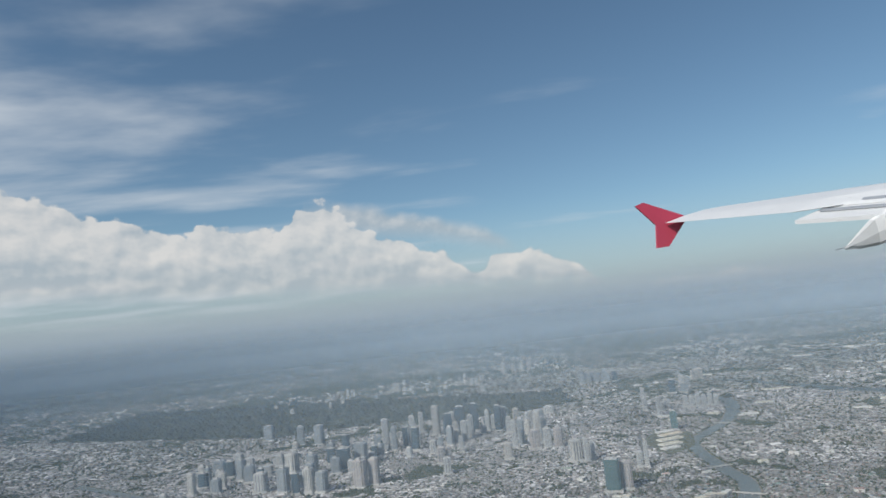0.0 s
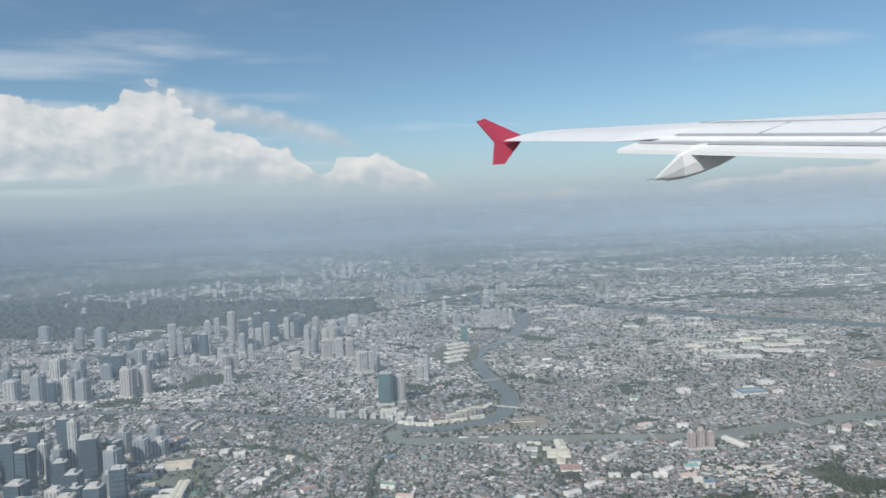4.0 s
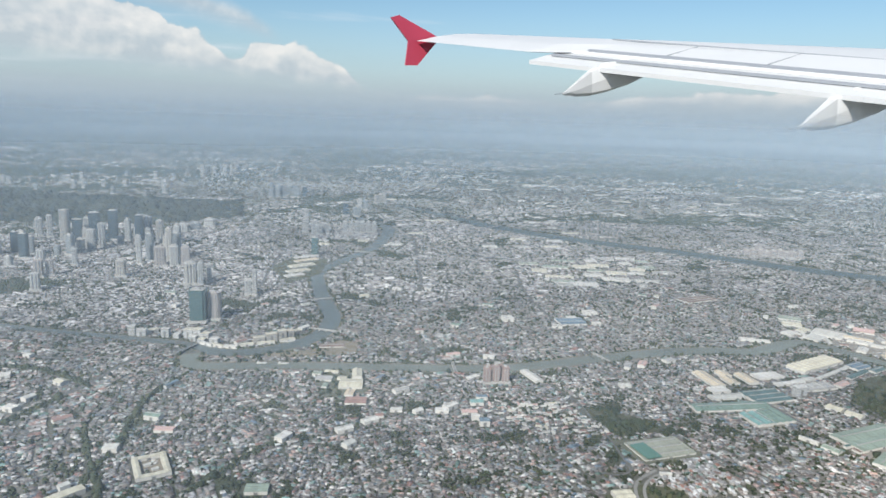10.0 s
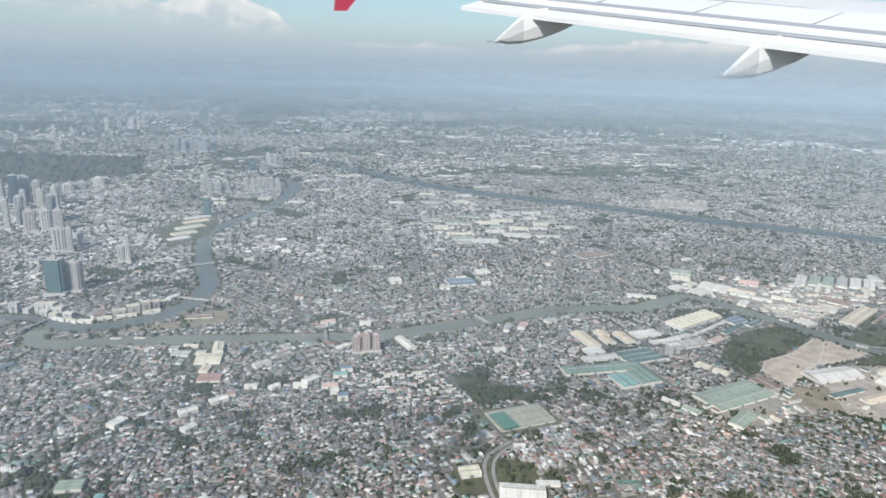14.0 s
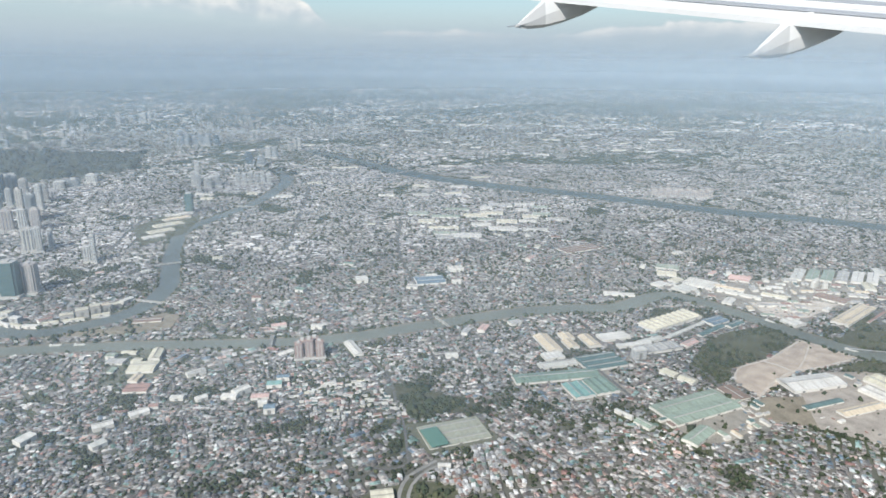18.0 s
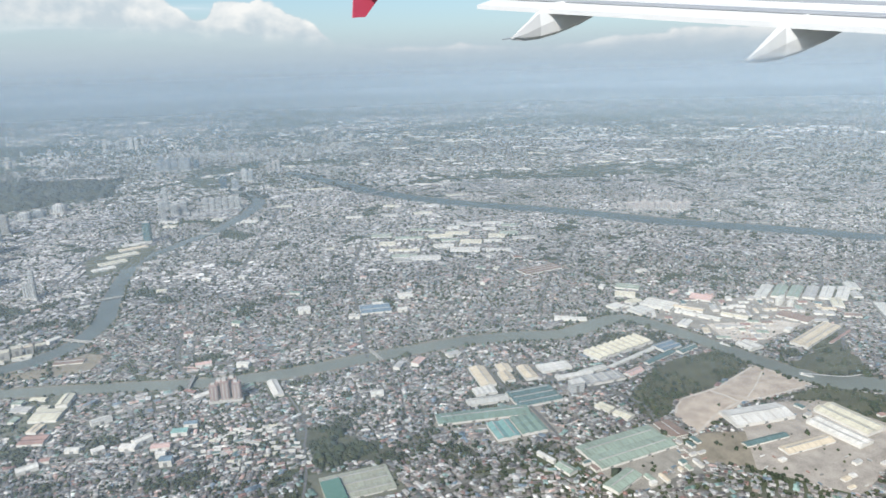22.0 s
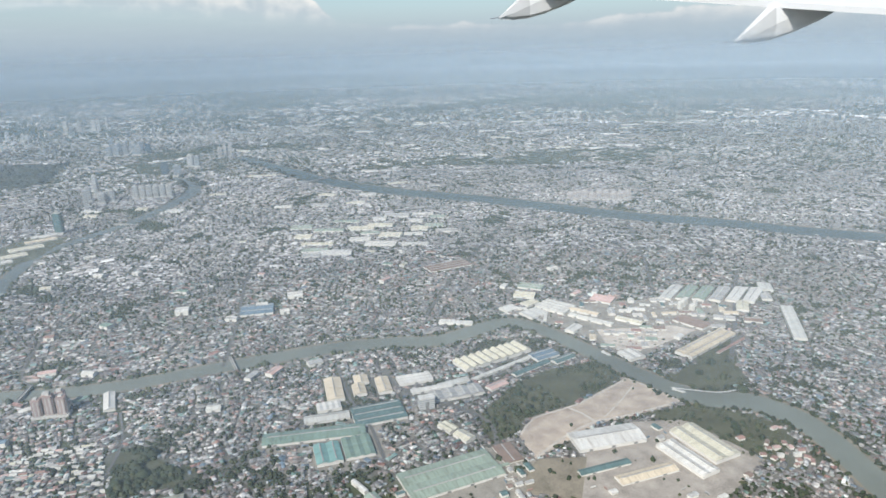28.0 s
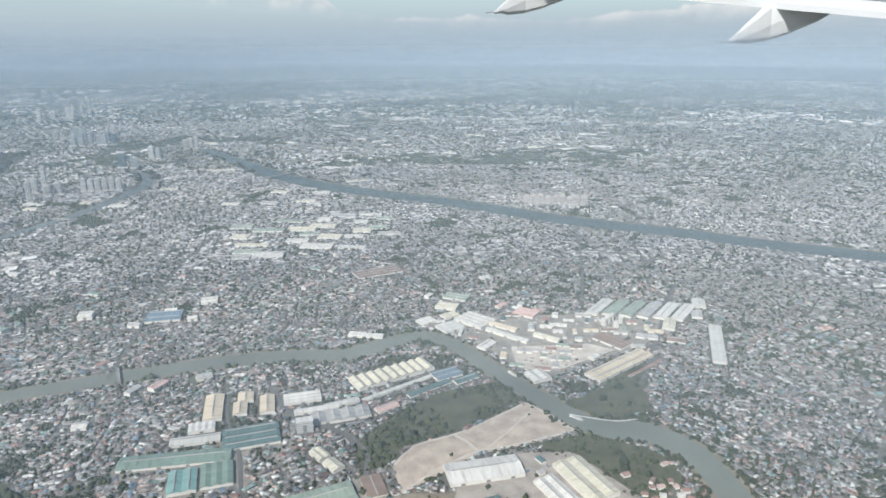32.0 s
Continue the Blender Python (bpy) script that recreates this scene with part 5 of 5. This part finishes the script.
def fairing(y, long):
    """A canoe-shaped housing under the flap: flat-topped, with a curved keel and a blunt pointed tail."""
    shape = ((0.0, 0.010, -0.505, -0.530), (0.10, 0.050, -0.36, -0.575), (0.22, 0.085, -0.18, -0.585), (0.36, 0.105, -0.06, -0.55), (0.55, 0.11, 0.0, -0.46), (0.78, 0.085, 0.02, -0.29), (1.0, 0.03, 0.03, -0.12))

    def hull(rows, mat, label):
        bm = bmesh.new()
        loops = []
        for f, r, top, low in rows:
            c = wing_edge(y, 0.85 - f * long)
            ring_ = [(-r * 0.8, top), (r * 0.8, top), (r, (top + low) / 2), (r * 0.75, low + 0.05), (0, low), (-r * 0.75, low + 0.05), (-r, (top + low) / 2)]
            loops.append([bm.verts.new(c + Vector((dx, 0, z))) for dx, z in ring_])
        for a, b in zip(loops[:-1], loops[1:]):
            for i in range(7):
                bm.faces.new((a[i], a[(i + 1) % 7], b[(i + 1) % 7], b[i]))
        bm.faces.new(loops[0])
        bm.faces.new(list(reversed(loops[-1])))
        bmesh.ops.recalc_face_normals(bm, faces=bm.faces)
        return bm

    ob = part("flap_fairing", hull(shape[2:], WINGBELLY, ""), WINGBELLY, wing, "flap track fairing, coloured lighter against the flap's shadow")
    part("fairing_tail", hull(shape[:3], WINGTAIL, ""), WINGTAIL, ob, "pointed fairing tail, coloured dimmer than the body")
    part("static_wick", box(bmesh.new(), -0.006, -0.16, -0.008, 0.006, 0, 0.008), WINGGREY, ob).matrix_basis = Matrix.Translation(wing_edge(y, 0.85) + Vector((0, 0, -0.5)))
    return ob


fairing(11.78, 2.5)
fairing(8.21, 2.9)
fence = bmesh.new()
tip = wing_edge(16.35, 0)
outline = ((0.30, -0.50), (0.16, 0.0), (0.50, 0.52), (0.30, 0.56), (-0.55, 0.06), (-0.5, -0.06), (0.02, -0.52))
for dx in (0.0, -0.06):
    fence.faces.new([fence.verts.new(tip + Vector((dx - z * 0.14, -a, z))) for a, z in outline])
fa, fb = list(fence.faces)
for i in range(len(outline)):
    j = (i + 1) % len(outline)
    fence.faces.new((fa.verts[i], fa.verts[j], fb.verts[j], fb.verts[i]))
bmesh.ops.recalc_face_normals(fence, faces=fence.faces)
part("wingtip_fence", fence, WINGRED, wing, "red wingtip fence pointing up and down")

# ---- the carpet of houses ----
def blocked(points, margin=1.0, roads=True):
    hit = np.zeros(len(points), bool)
    for line in (MAIN_RIVER, WEST_RIVER, FLOODWAY):
        hit |= near_line(points, line, margin + 1.5)
    if roads:
        for line in ROADS:
            hit |= near_line(points, line, margin)
    for outline in PLOTS:
        hit |= inside(points, outline)
    for x, y, r in CLEARED:
        hit |= ((points - (x, y)) ** 2).sum(1) < r * r
    for x, y, a, hl, hw in FOOTPRINTS:
        d = points - (x, y)
        c, s = math.cos(a), math.sin(a)
        hit |= (np.abs(d[:, 0] * c + d[:, 1] * s) < hl + margin) & (np.abs(-d[:, 0] * s + d[:, 1] * c) < hw + margin)
    return hit


rng = np.random.default_rng(7)


def wedge(points, reach, near):
    """Keeps the land that the flight overlooks."""
    x, y = points.T
    along = np.clip(x, 0, 400)
    far = np.hypot(x - along, y - 20)
    return (far < reach) & (far >= near) & (y > 60) & (x > -0.78 * y - 40) & (x < 420 + 1.6 * y)


def district_points(reach, near, size, pitch_u, pitch_v):
    """House plots in rows; every district has a street grid of its own."""
    lo, hi = np.array([-0.78 * reach - 60, 60.0]), np.array([400 + reach, reach + 20.0])
    n = ((hi - lo) / size).astype(int) + 1
    gx, gy = np.meshgrid(np.arange(n[0]), np.arange(n[1]))
    seeds = lo + (np.stack([gx.ravel(), gy.ravel()], 1) + rng.uniform(0.15, 0.85, (gx.size, 2))) * size
    seeds = seeds[wedge(seeds, reach + size, near - size)]
    pts, turns = [], []
    for seed in seeds:
        a = rng.normal(0.1, 0.45) + rng.integers(0, 2) * math.pi / 2
        k = rng.choice((0.84, 0.92, 1.0, 1.15, 1.4), p=(0.26, 0.30, 0.24, 0.14, 0.06))
        u = np.arange(-size * 1.1, size * 1.1, pitch_u * k)
        v = np.arange(-size * 1.1, size * 1.1, pitch_v * k)
        uu, vv = np.meshgrid(u[np.arange(len(u)) % rng.integers(6, 15) != 0], v[np.arange(len(v)) % rng.integers(3, 7) != 0])
        p = np.stack([uu.ravel(), vv.ravel()], 1) + rng.normal(0, 0.22, (uu.size, 2)) * pitch_u
        c, s = math.cos(a), math.sin(a)
        p = p @ np.array([[c, s], [-s, c]]) + seed
        others = seeds[((seeds - seed) ** 2).sum(1) < (2.6 * size) ** 2]
        mine = ((p - seed) ** 2).sum(1)
        best = ((p[:, None] - others[None]) ** 2).sum(2).min(1)
        p = p[mine <= best + 1e-9]
        pts.append(p)
        turns.append(np.stack([a + rng.normal(0, 0.1, len(p)), np.full(len(p), k)], 1))
    pts, turns = np.concatenate(pts), np.concatenate(turns)
    keep = wedge(pts, reach, near)
    pts, turns = pts[keep], turns[keep]
    keep = ~blocked(pts)
    return pts[keep], turns[keep, 0], turns[keep, 1]


def shells(name, pts, turns, l, w, h, rise, label, over=0.12):
    """Houses as walls and pitched or nearly flat sheet roofs, in one mesh."""
    n = len(pts)
    c, s = np.cos(turns), np.sin(turns)

    def corner(du, dv, z):
        return np.stack([pts[:, 0] + du * c - dv * s, pts[:, 1] + du * s + dv * c, z + 0 * c], 1)

    a, b, o = l / 2, w / 2, over
    zero = 0 * h
    ring_low = [corner(-a, -b, zero), corner(a, -b, zero), corner(a, b, zero), corner(-a, b, zero)]
    ring_top = [corner(-a, -b, h), corner(a, -b, h), corner(a, b, h), corner(-a, b, h)]
    roof = [corner(-a - o, -b - o, h), corner(a + o, -b - o, h), corner(a + o, b + o, h), corner(-a - o, b + o, h), corner(-a - o, zero, h + rise), corner(a + o, zero, h + rise)]
    verts = np.stack(ring_low + ring_top + roof, 1).reshape(-1, 3)
    base = np.arange(n)[:, None] * 14
    quads = np.array([(0, 1, 5, 4), (1, 2, 6, 5), (2, 3, 7, 6), (3, 0, 4, 7), (8, 9, 13, 12), (10, 11, 12, 13)])
    tris = np.array([(9, 10, 13), (11, 8, 12)])
    q = (base[:, :, None] + quads[None]).reshape(-1, 4)
    t = (base[:, :, None] + tris[None]).reshape(-1, 3)
    me = bpy.data.meshes.new(name)
    me.vertices.add(len(verts))
    me.vertices.foreach_set("co", verts.astype(np.float32).ravel())
    loops = np.concatenate([q.ravel(), t.ravel()])
    me.loops.add(len(loops))
    me.loops.foreach_set("vertex_index", loops.astype(np.int32))
    starts = np.concatenate([np.arange(len(q)) * 4, len(q) * 4 + np.arange(len(t)) * 3])
    me.polygons.add(len(starts))
    me.polygons.foreach_set("loop_start", starts.astype(np.int32))
    me.polygons.foreach_set("material_index", np.concatenate([np.tile([0, 0, 0, 0, 1, 1], n), np.ones(2 * n)]).astype(np.int32))
    me.materials.append(WALL)
    me.materials.append(ROOF)
    me.update(calc_edges=True)
    me.validate()
    return tagged(new(name, me), label, "houses", "", "stuff")


def crates(name, pts, turns, l, w, h, tilt, label):
    """Small far houses: walls and one sheet roof each, leaning a little to one side."""
    n = len(pts)
    c, s = np.cos(turns), np.sin(turns)
    rows = []
    for z0, z1, o in ((0, 0, 0.0), (1, 1, 0.0), (1, 1, 0.1)):
        for du, dv, k in ((-1, -1, 0), (1, -1, 0), (1, 1, 1), (-1, 1, 1)):
            a, b = du * (l / 2 + o), dv * (w / 2 + o)
            rows.append(np.stack([pts[:, 0] + a * c - b * s, pts[:, 1] + a * s + b * c, z0 * (h + k * tilt)], 1))
    verts = np.stack(rows, 1).reshape(-1, 3)
    quads = np.array([(0, 1, 5, 4), (1, 2, 6, 5), (2, 3, 7, 6), (3, 0, 4, 7), (8, 9, 10, 11)])
    q = (np.arange(n)[:, None, None] * 12 + quads[None]).reshape(-1, 4)
    me = bpy.data.meshes.new(name)
    me.vertices.add(len(verts))
    me.vertices.foreach_set("co", verts.astype(np.float32).ravel())
    me.loops.add(q.size)
    me.loops.foreach_set("vertex_index", q.astype(np.int32).ravel())
    me.polygons.add(len(q))
    me.polygons.foreach_set("loop_start", (np.arange(len(q)) * 4).astype(np.int32))
    me.polygons.foreach_set("material_index", np.tile([0, 0, 0, 0, 1], n).astype(np.int32))
    me.materials.append(WALL)
    me.materials.append(ROOF if name == "town_houses" else FAR_ROOF)
    me.update(calc_edges=True)
    return tagged(new(name, me), label, "houses", "", "stuff")


def clumps(name, pts, size, label, fine=True, tall=0.95, leaf=LEAF, tiny=False):
    """Tree crowns as uneven clumps of leaf masses."""
    n = len(pts)
    base = np.array([(0, 0, 0.2), (1, 0, 0.55), (0.3, 0.95, 0.5), (-0.8, 0.6, 0.6), (-0.8, -0.6, 0.5), (0.3, -0.95, 0.62), (0.55, 0.4, 1.05), (-0.6, 0.1, 1.12), (0.1, -0.5, 1.2), (0.05, 0.1, 1.35)])
    tri = np.array([(0, 2, 1), (0, 3, 2), (0, 4, 3), (0, 5, 4), (0, 1, 5), (1, 2, 6), (2, 3, 7), (2, 7, 6), (3, 4, 7), (4, 5, 8), (4, 8, 7), (5, 1, 8), (1, 6, 8), (6, 7, 9), (7, 8, 9), (8, 6, 9)])
    if not fine:
        base = np.array([(1, 0, 0.0), (-0.4, 0.9, 0.0), (-0.5, -0.85, 0.0), (0.6, 0.5, 0.8), (-0.8, 0.1, 0.9), (0.3, -0.7, 0.85), (0, 0, 1.3)])
        tri = np.array([(0, 1, 3), (1, 4, 3), (1, 2, 4), (2, 5, 4), (2, 0, 5), (0, 3, 5), (3, 4, 6), (4, 5, 6), (5, 3, 6)])
    if tiny:
        base = np.array([(1, 0, 0.0), (0.1, 0.9, 0.0), (-0.95, 0.1, 0.0), (-0.1, -0.9, 0.0), (0.1, 0, 1.2)])
        tri = np.array([(0, 1, 4), (1, 2, 4), (2, 3, 4), (3, 0, 4)])
    turn = rng.uniform(0, math.tau, n)
    c, s = np.cos(turn)[:, None], np.sin(turn)[:, None]
    b = base[None] + rng.normal(0, 0.17, (n, len(base), 3))
    x, y = b[..., 0] * c - b[..., 1] * s, b[..., 0] * s + b[..., 1] * c
    verts = np.stack([pts[:, :1] + x * size[:, None], pts[:, 1:2] + y * size[:, None], np.maximum(b[..., 2], 0) * size[:, None] * tall], 2).reshape(-1, 3)
    t = (np.arange(n)[:, None, None] * len(base) + tri[None]).reshape(-1, 3)
    me = bpy.data.meshes.new(name)
    me.vertices.add(len(verts))
    me.vertices.foreach_set("co", verts.astype(np.float32).ravel())
    me.loops.add(t.size)
    me.loops.foreach_set("vertex_index", t.astype(np.int32).ravel())
    me.polygons.add(len(t))
    me.polygons.foreach_set("loop_start", (np.arange(len(t)) * 3).astype(np.int32))
    me.materials.append(leaf)
    me.update(calc_edges=True)
    return tagged(new(name, me), label, "trees", "", "stuff")


def value_noise(points, cell, seed):
    """Smooth noise over the plan, 0 to 1."""
    table = np.random.default_rng(seed).random((64, 64))
    p = points / cell
    i = np.floor(p).astype(int)
    f = p - i
    f = f * f * (3 - 2 * f)
    at = lambda dx, dy: table[(i[:, 0] + dx) % 64, (i[:, 1] + dy) % 64]
    return (at(0, 0) * (1 - f[:, 0]) + at(1, 0) * f[:, 0]) * (1 - f[:, 1]) + (at(0, 1) * (1 - f[:, 0]) + at(1, 1) * f[:, 0]) * f[:, 1]


def lone_surface(name, stops, rough=0.8):
    m, t, b = material(name)
    info = t.nodes.new("ShaderNodeObjectInfo")
    v, g = place_vector(t)
    tone = ramp(t, noise_at(t, v, 0.9, 4, 0.65), ((0.3, (0.6, 0.58, 0.56)), (0.6, (1, 1, 1))))
    join(t, blend(t, 0.8, ramp(t, info.outputs["Random"], stops, True), tone, "MULTIPLY"), b.inputs["Base Color"])
    b.inputs["Roughness"].default_value = rough
    return m


LONE_ROOF = lone_surface("lone_house_roof", ((0.0, (0.25, 0.25, 0.25)), (0.2, (0.36, 0.36, 0.36)), (0.4, (0.22, 0.17, 0.15)), (0.55, (0.46, 0.46, 0.45)), (0.7, (0.34, 0.19, 0.15)), (0.8, (0.19, 0.26, 0.23)), (0.87, (0.74, 0.74, 0.73))))
LONE_WALL = lone_surface("lone_house_wall", ((0.0, (0.38, 0.36, 0.33)), (0.3, (0.50, 0.48, 0.45)), (0.6, (0.31, 0.30, 0.29)), (0.8, (0.55, 0.53, 0.50))))
LONE = []
for k in range(6):
    l, w, hh = rng.uniform(1.35, 2.1), rng.uniform(1.15, 1.6), rng.uniform(0.6, 1.3)
    pair = []
    for nm, bm, mat in (("house_wall", slab(-l / 2, -w / 2, 0, l / 2, w / 2, hh), LONE_WALL), ("house_roof", gable(bmesh.new(), -l / 2, -w / 2, l / 2, w / 2, hh + 0.05, w * rng.uniform(0.08, 0.28), 0.1, 0.05), LONE_ROOF)):
        me = bpy.data.meshes.new(nm)
        bm.to_mesh(me)
        bm.free()
        me.materials.append(mat)
        pair.append(me)
    LONE.append(pair)


def house(p, a):
    """One small house of walls under a pitched sheet roof."""
    wall, roof = LONE[int(rng.integers(0, 6))]
    ob = tagged(new("house", wall), "small concrete house under a weathered sheet roof", "house", "small houses below the flight")
    ob.matrix_basis = pose(p[0], p[1], 0, 0, 0, math.degrees(a))
    top = new("roof", roof)
    top.parent = ob


for nm, reach, near, size, pu, pv, words in (
        ("near_houses", 330, 95, 26, 1.56, 1.34, "dense low houses with grey, rusty and white sheet roofs"),
        ("town_houses", 500, 330, 32, 1.85, 1.6, "dense low houses with grey and white sheet roofs"),
        ("middle_houses", 900, 500, 50, 2.3, 1.95, "dense low houses with pale and grey roofs, hazy"),
        ("far_houses", 1500, 900, 110, 4.1, 3.4, "far hazy sprawl of small pale buildings"),
        ("distant_houses", 2500, 1500, 220, 7.8, 6.2, "distant hazy sprawl of small pale buildings"),
        ("farthest_houses", 4400, 2500, 420, 20.0, 17.0, "faint specks of buildings on the far plain")):
    pts, turns, coarse = district_points(reach, near, size, pu, pv)
    wild = value_noise(pts, size * 0.55, 3) * 0.6 + value_noise(pts, size * 0.16, 5) * 0.4
    woods = value_noise(pts, size * 1.6, 11)
    tree = (wild > (0.68 if near < 300 else 0.76)) | (rng.random(len(pts)) < (0.20 if near < 300 else 0.18)) | (woods * (wild + 0.3) > (0.80 if near >= 500 else 0.86))
    if near >= 900:
        tree |= (rng.random(len(pts)) < (0.28 if near < 1500 else 0.42)) | (woods * (wild + 0.4) > (0.80 if near < 1500 else 0.72))
    hp, ht, hk = pts[~tree], turns[~tree], coarse[~tree]
    if near < 300:
        # The houses that the flight passes nearest stand one by one.
        close = (np.abs(hp[:, 0] - 305) < 26) & (np.abs(hp[:, 1] - 228) < 14)
        close &= np.cumsum(close) <= 230
        for p, a in zip(hp[close], ht[close]):
            house(p, a)
        hp, ht, hk = hp[~close], ht[~close], hk[~close]
    n = len(hp)
    grow = rng.lognormal(0, 0.32, n)
    big = rng.random(n) < (0.08 if near < 300 else 0.06 if near < 500 else 0.07 if near < 1500 else 0.12)
    l, w = hk * pu * rng.uniform(0.78, 1.12 if near >= 500 else 1.4, n) * np.where(big, rng.uniform(1.6, 3.0, n), 1) * np.minimum(grow, 1.3), hk * pv * rng.uniform(0.74, 1.06, n) * np.where(big, 1.6, 1)
    h = rng.uniform(0.5, 1.25, n) * (0.75 + pu * 0.08) * (0.74 if near < 500 else 1.0) * np.where(rng.random(n) < 0.06, 1.9, 1)
    (shells if near < 300 else crates)(nm, hp, ht + np.where(rng.random(n) < 0.3, math.pi / 2, 0), l, w, h, w * rng.uniform(0.05, 0.26, n), words)
    tp = pts[tree] + rng.normal(0, pu * 0.3, (tree.sum(), 2))
    clumps(nm.replace("houses", "trees"), tp, pu * rng.uniform(0.38, 0.78, len(tp)), "dark green trees among the houses", near < 300, 0.95 if near < 900 else 0.8, LEAF, near >= 900)

# Trees on scrub land, lawns and river banks.
spots = []
for outline, count in PLANTED:
    lo, hi = outline.min(0), outline.max(0)
    p = rng.uniform(lo, hi, (count * 2, 2))
    p = p[inside(p, outline)]
    spots.append(p[value_noise(p, 9.0, 21) > 0.42])
AVENUES = [ROADS[0], ROADS[15], ROADS[16], ROADS[1][:40], catmull(((150, 316, 1.0), (133, 305, 1.0), (118, 290, 1.0), (106, 280, 1.0)))]
for line in AVENUES:
    for _ in range(7):
        k = rng.uniform(0, len(line) - 1.001, len(line) * 2)
        i = k.astype(int)
        spots.append(line[i, :2] + (line[i + 1] - line[i])[:, :2] * (k - i)[:, None] + rng.choice((-1, 1), len(k))[:, None] * line[i, 2:3] * 0.5 * np.array((0.8, -0.5)) + rng.normal(0, 0.45, (len(k), 2)))
for line, step in ((MAIN_RIVER, 0.55), (WEST_RIVER, 0.55), (FLOODWAY, 0.35)):
    left, right = ribbon(line, 0, 1.22)
    for side in (left, right):
        for _ in range(5):
            k = rng.uniform(0, len(side) - 1.001, int(len(side) * step))
            i = k.astype(int)
            spots.append(side[i] + (side[i + 1] - side[i]) * (k - i)[:, None] + rng.normal(0, 1.0, (len(k), 2)))
spots = np.concatenate(spots)
wet = np.zeros(len(spots), bool)
for line in (MAIN_RIVER, WEST_RIVER, FLOODWAY):
    wet |= near_line(spots, line, 0.4)
for x, y, a, hl, hw in FOOTPRINTS:
    d = spots - (x, y)
    c, s = math.cos(a), math.sin(a)
    wet |= (np.abs(d[:, 0] * c + d[:, 1] * s) < hl) & (np.abs(-d[:, 0] * s + d[:, 1] * c) < hw)
spots = spots[~wet]
size = rng.lognormal(-0.15, 0.38, len(spots))
woodland = spots[:, 1] > 900
clumps("scrub_trees", spots[~woodland], size[~woodland], "dark green bushes and trees on open land", False)
clumps("woodland_trees", spots[woodland], size[woodland] * 3.6, "crowns of a far wood behind the towers, coloured dark for cloud shade", False, 0.7, SHADED_LEAF)
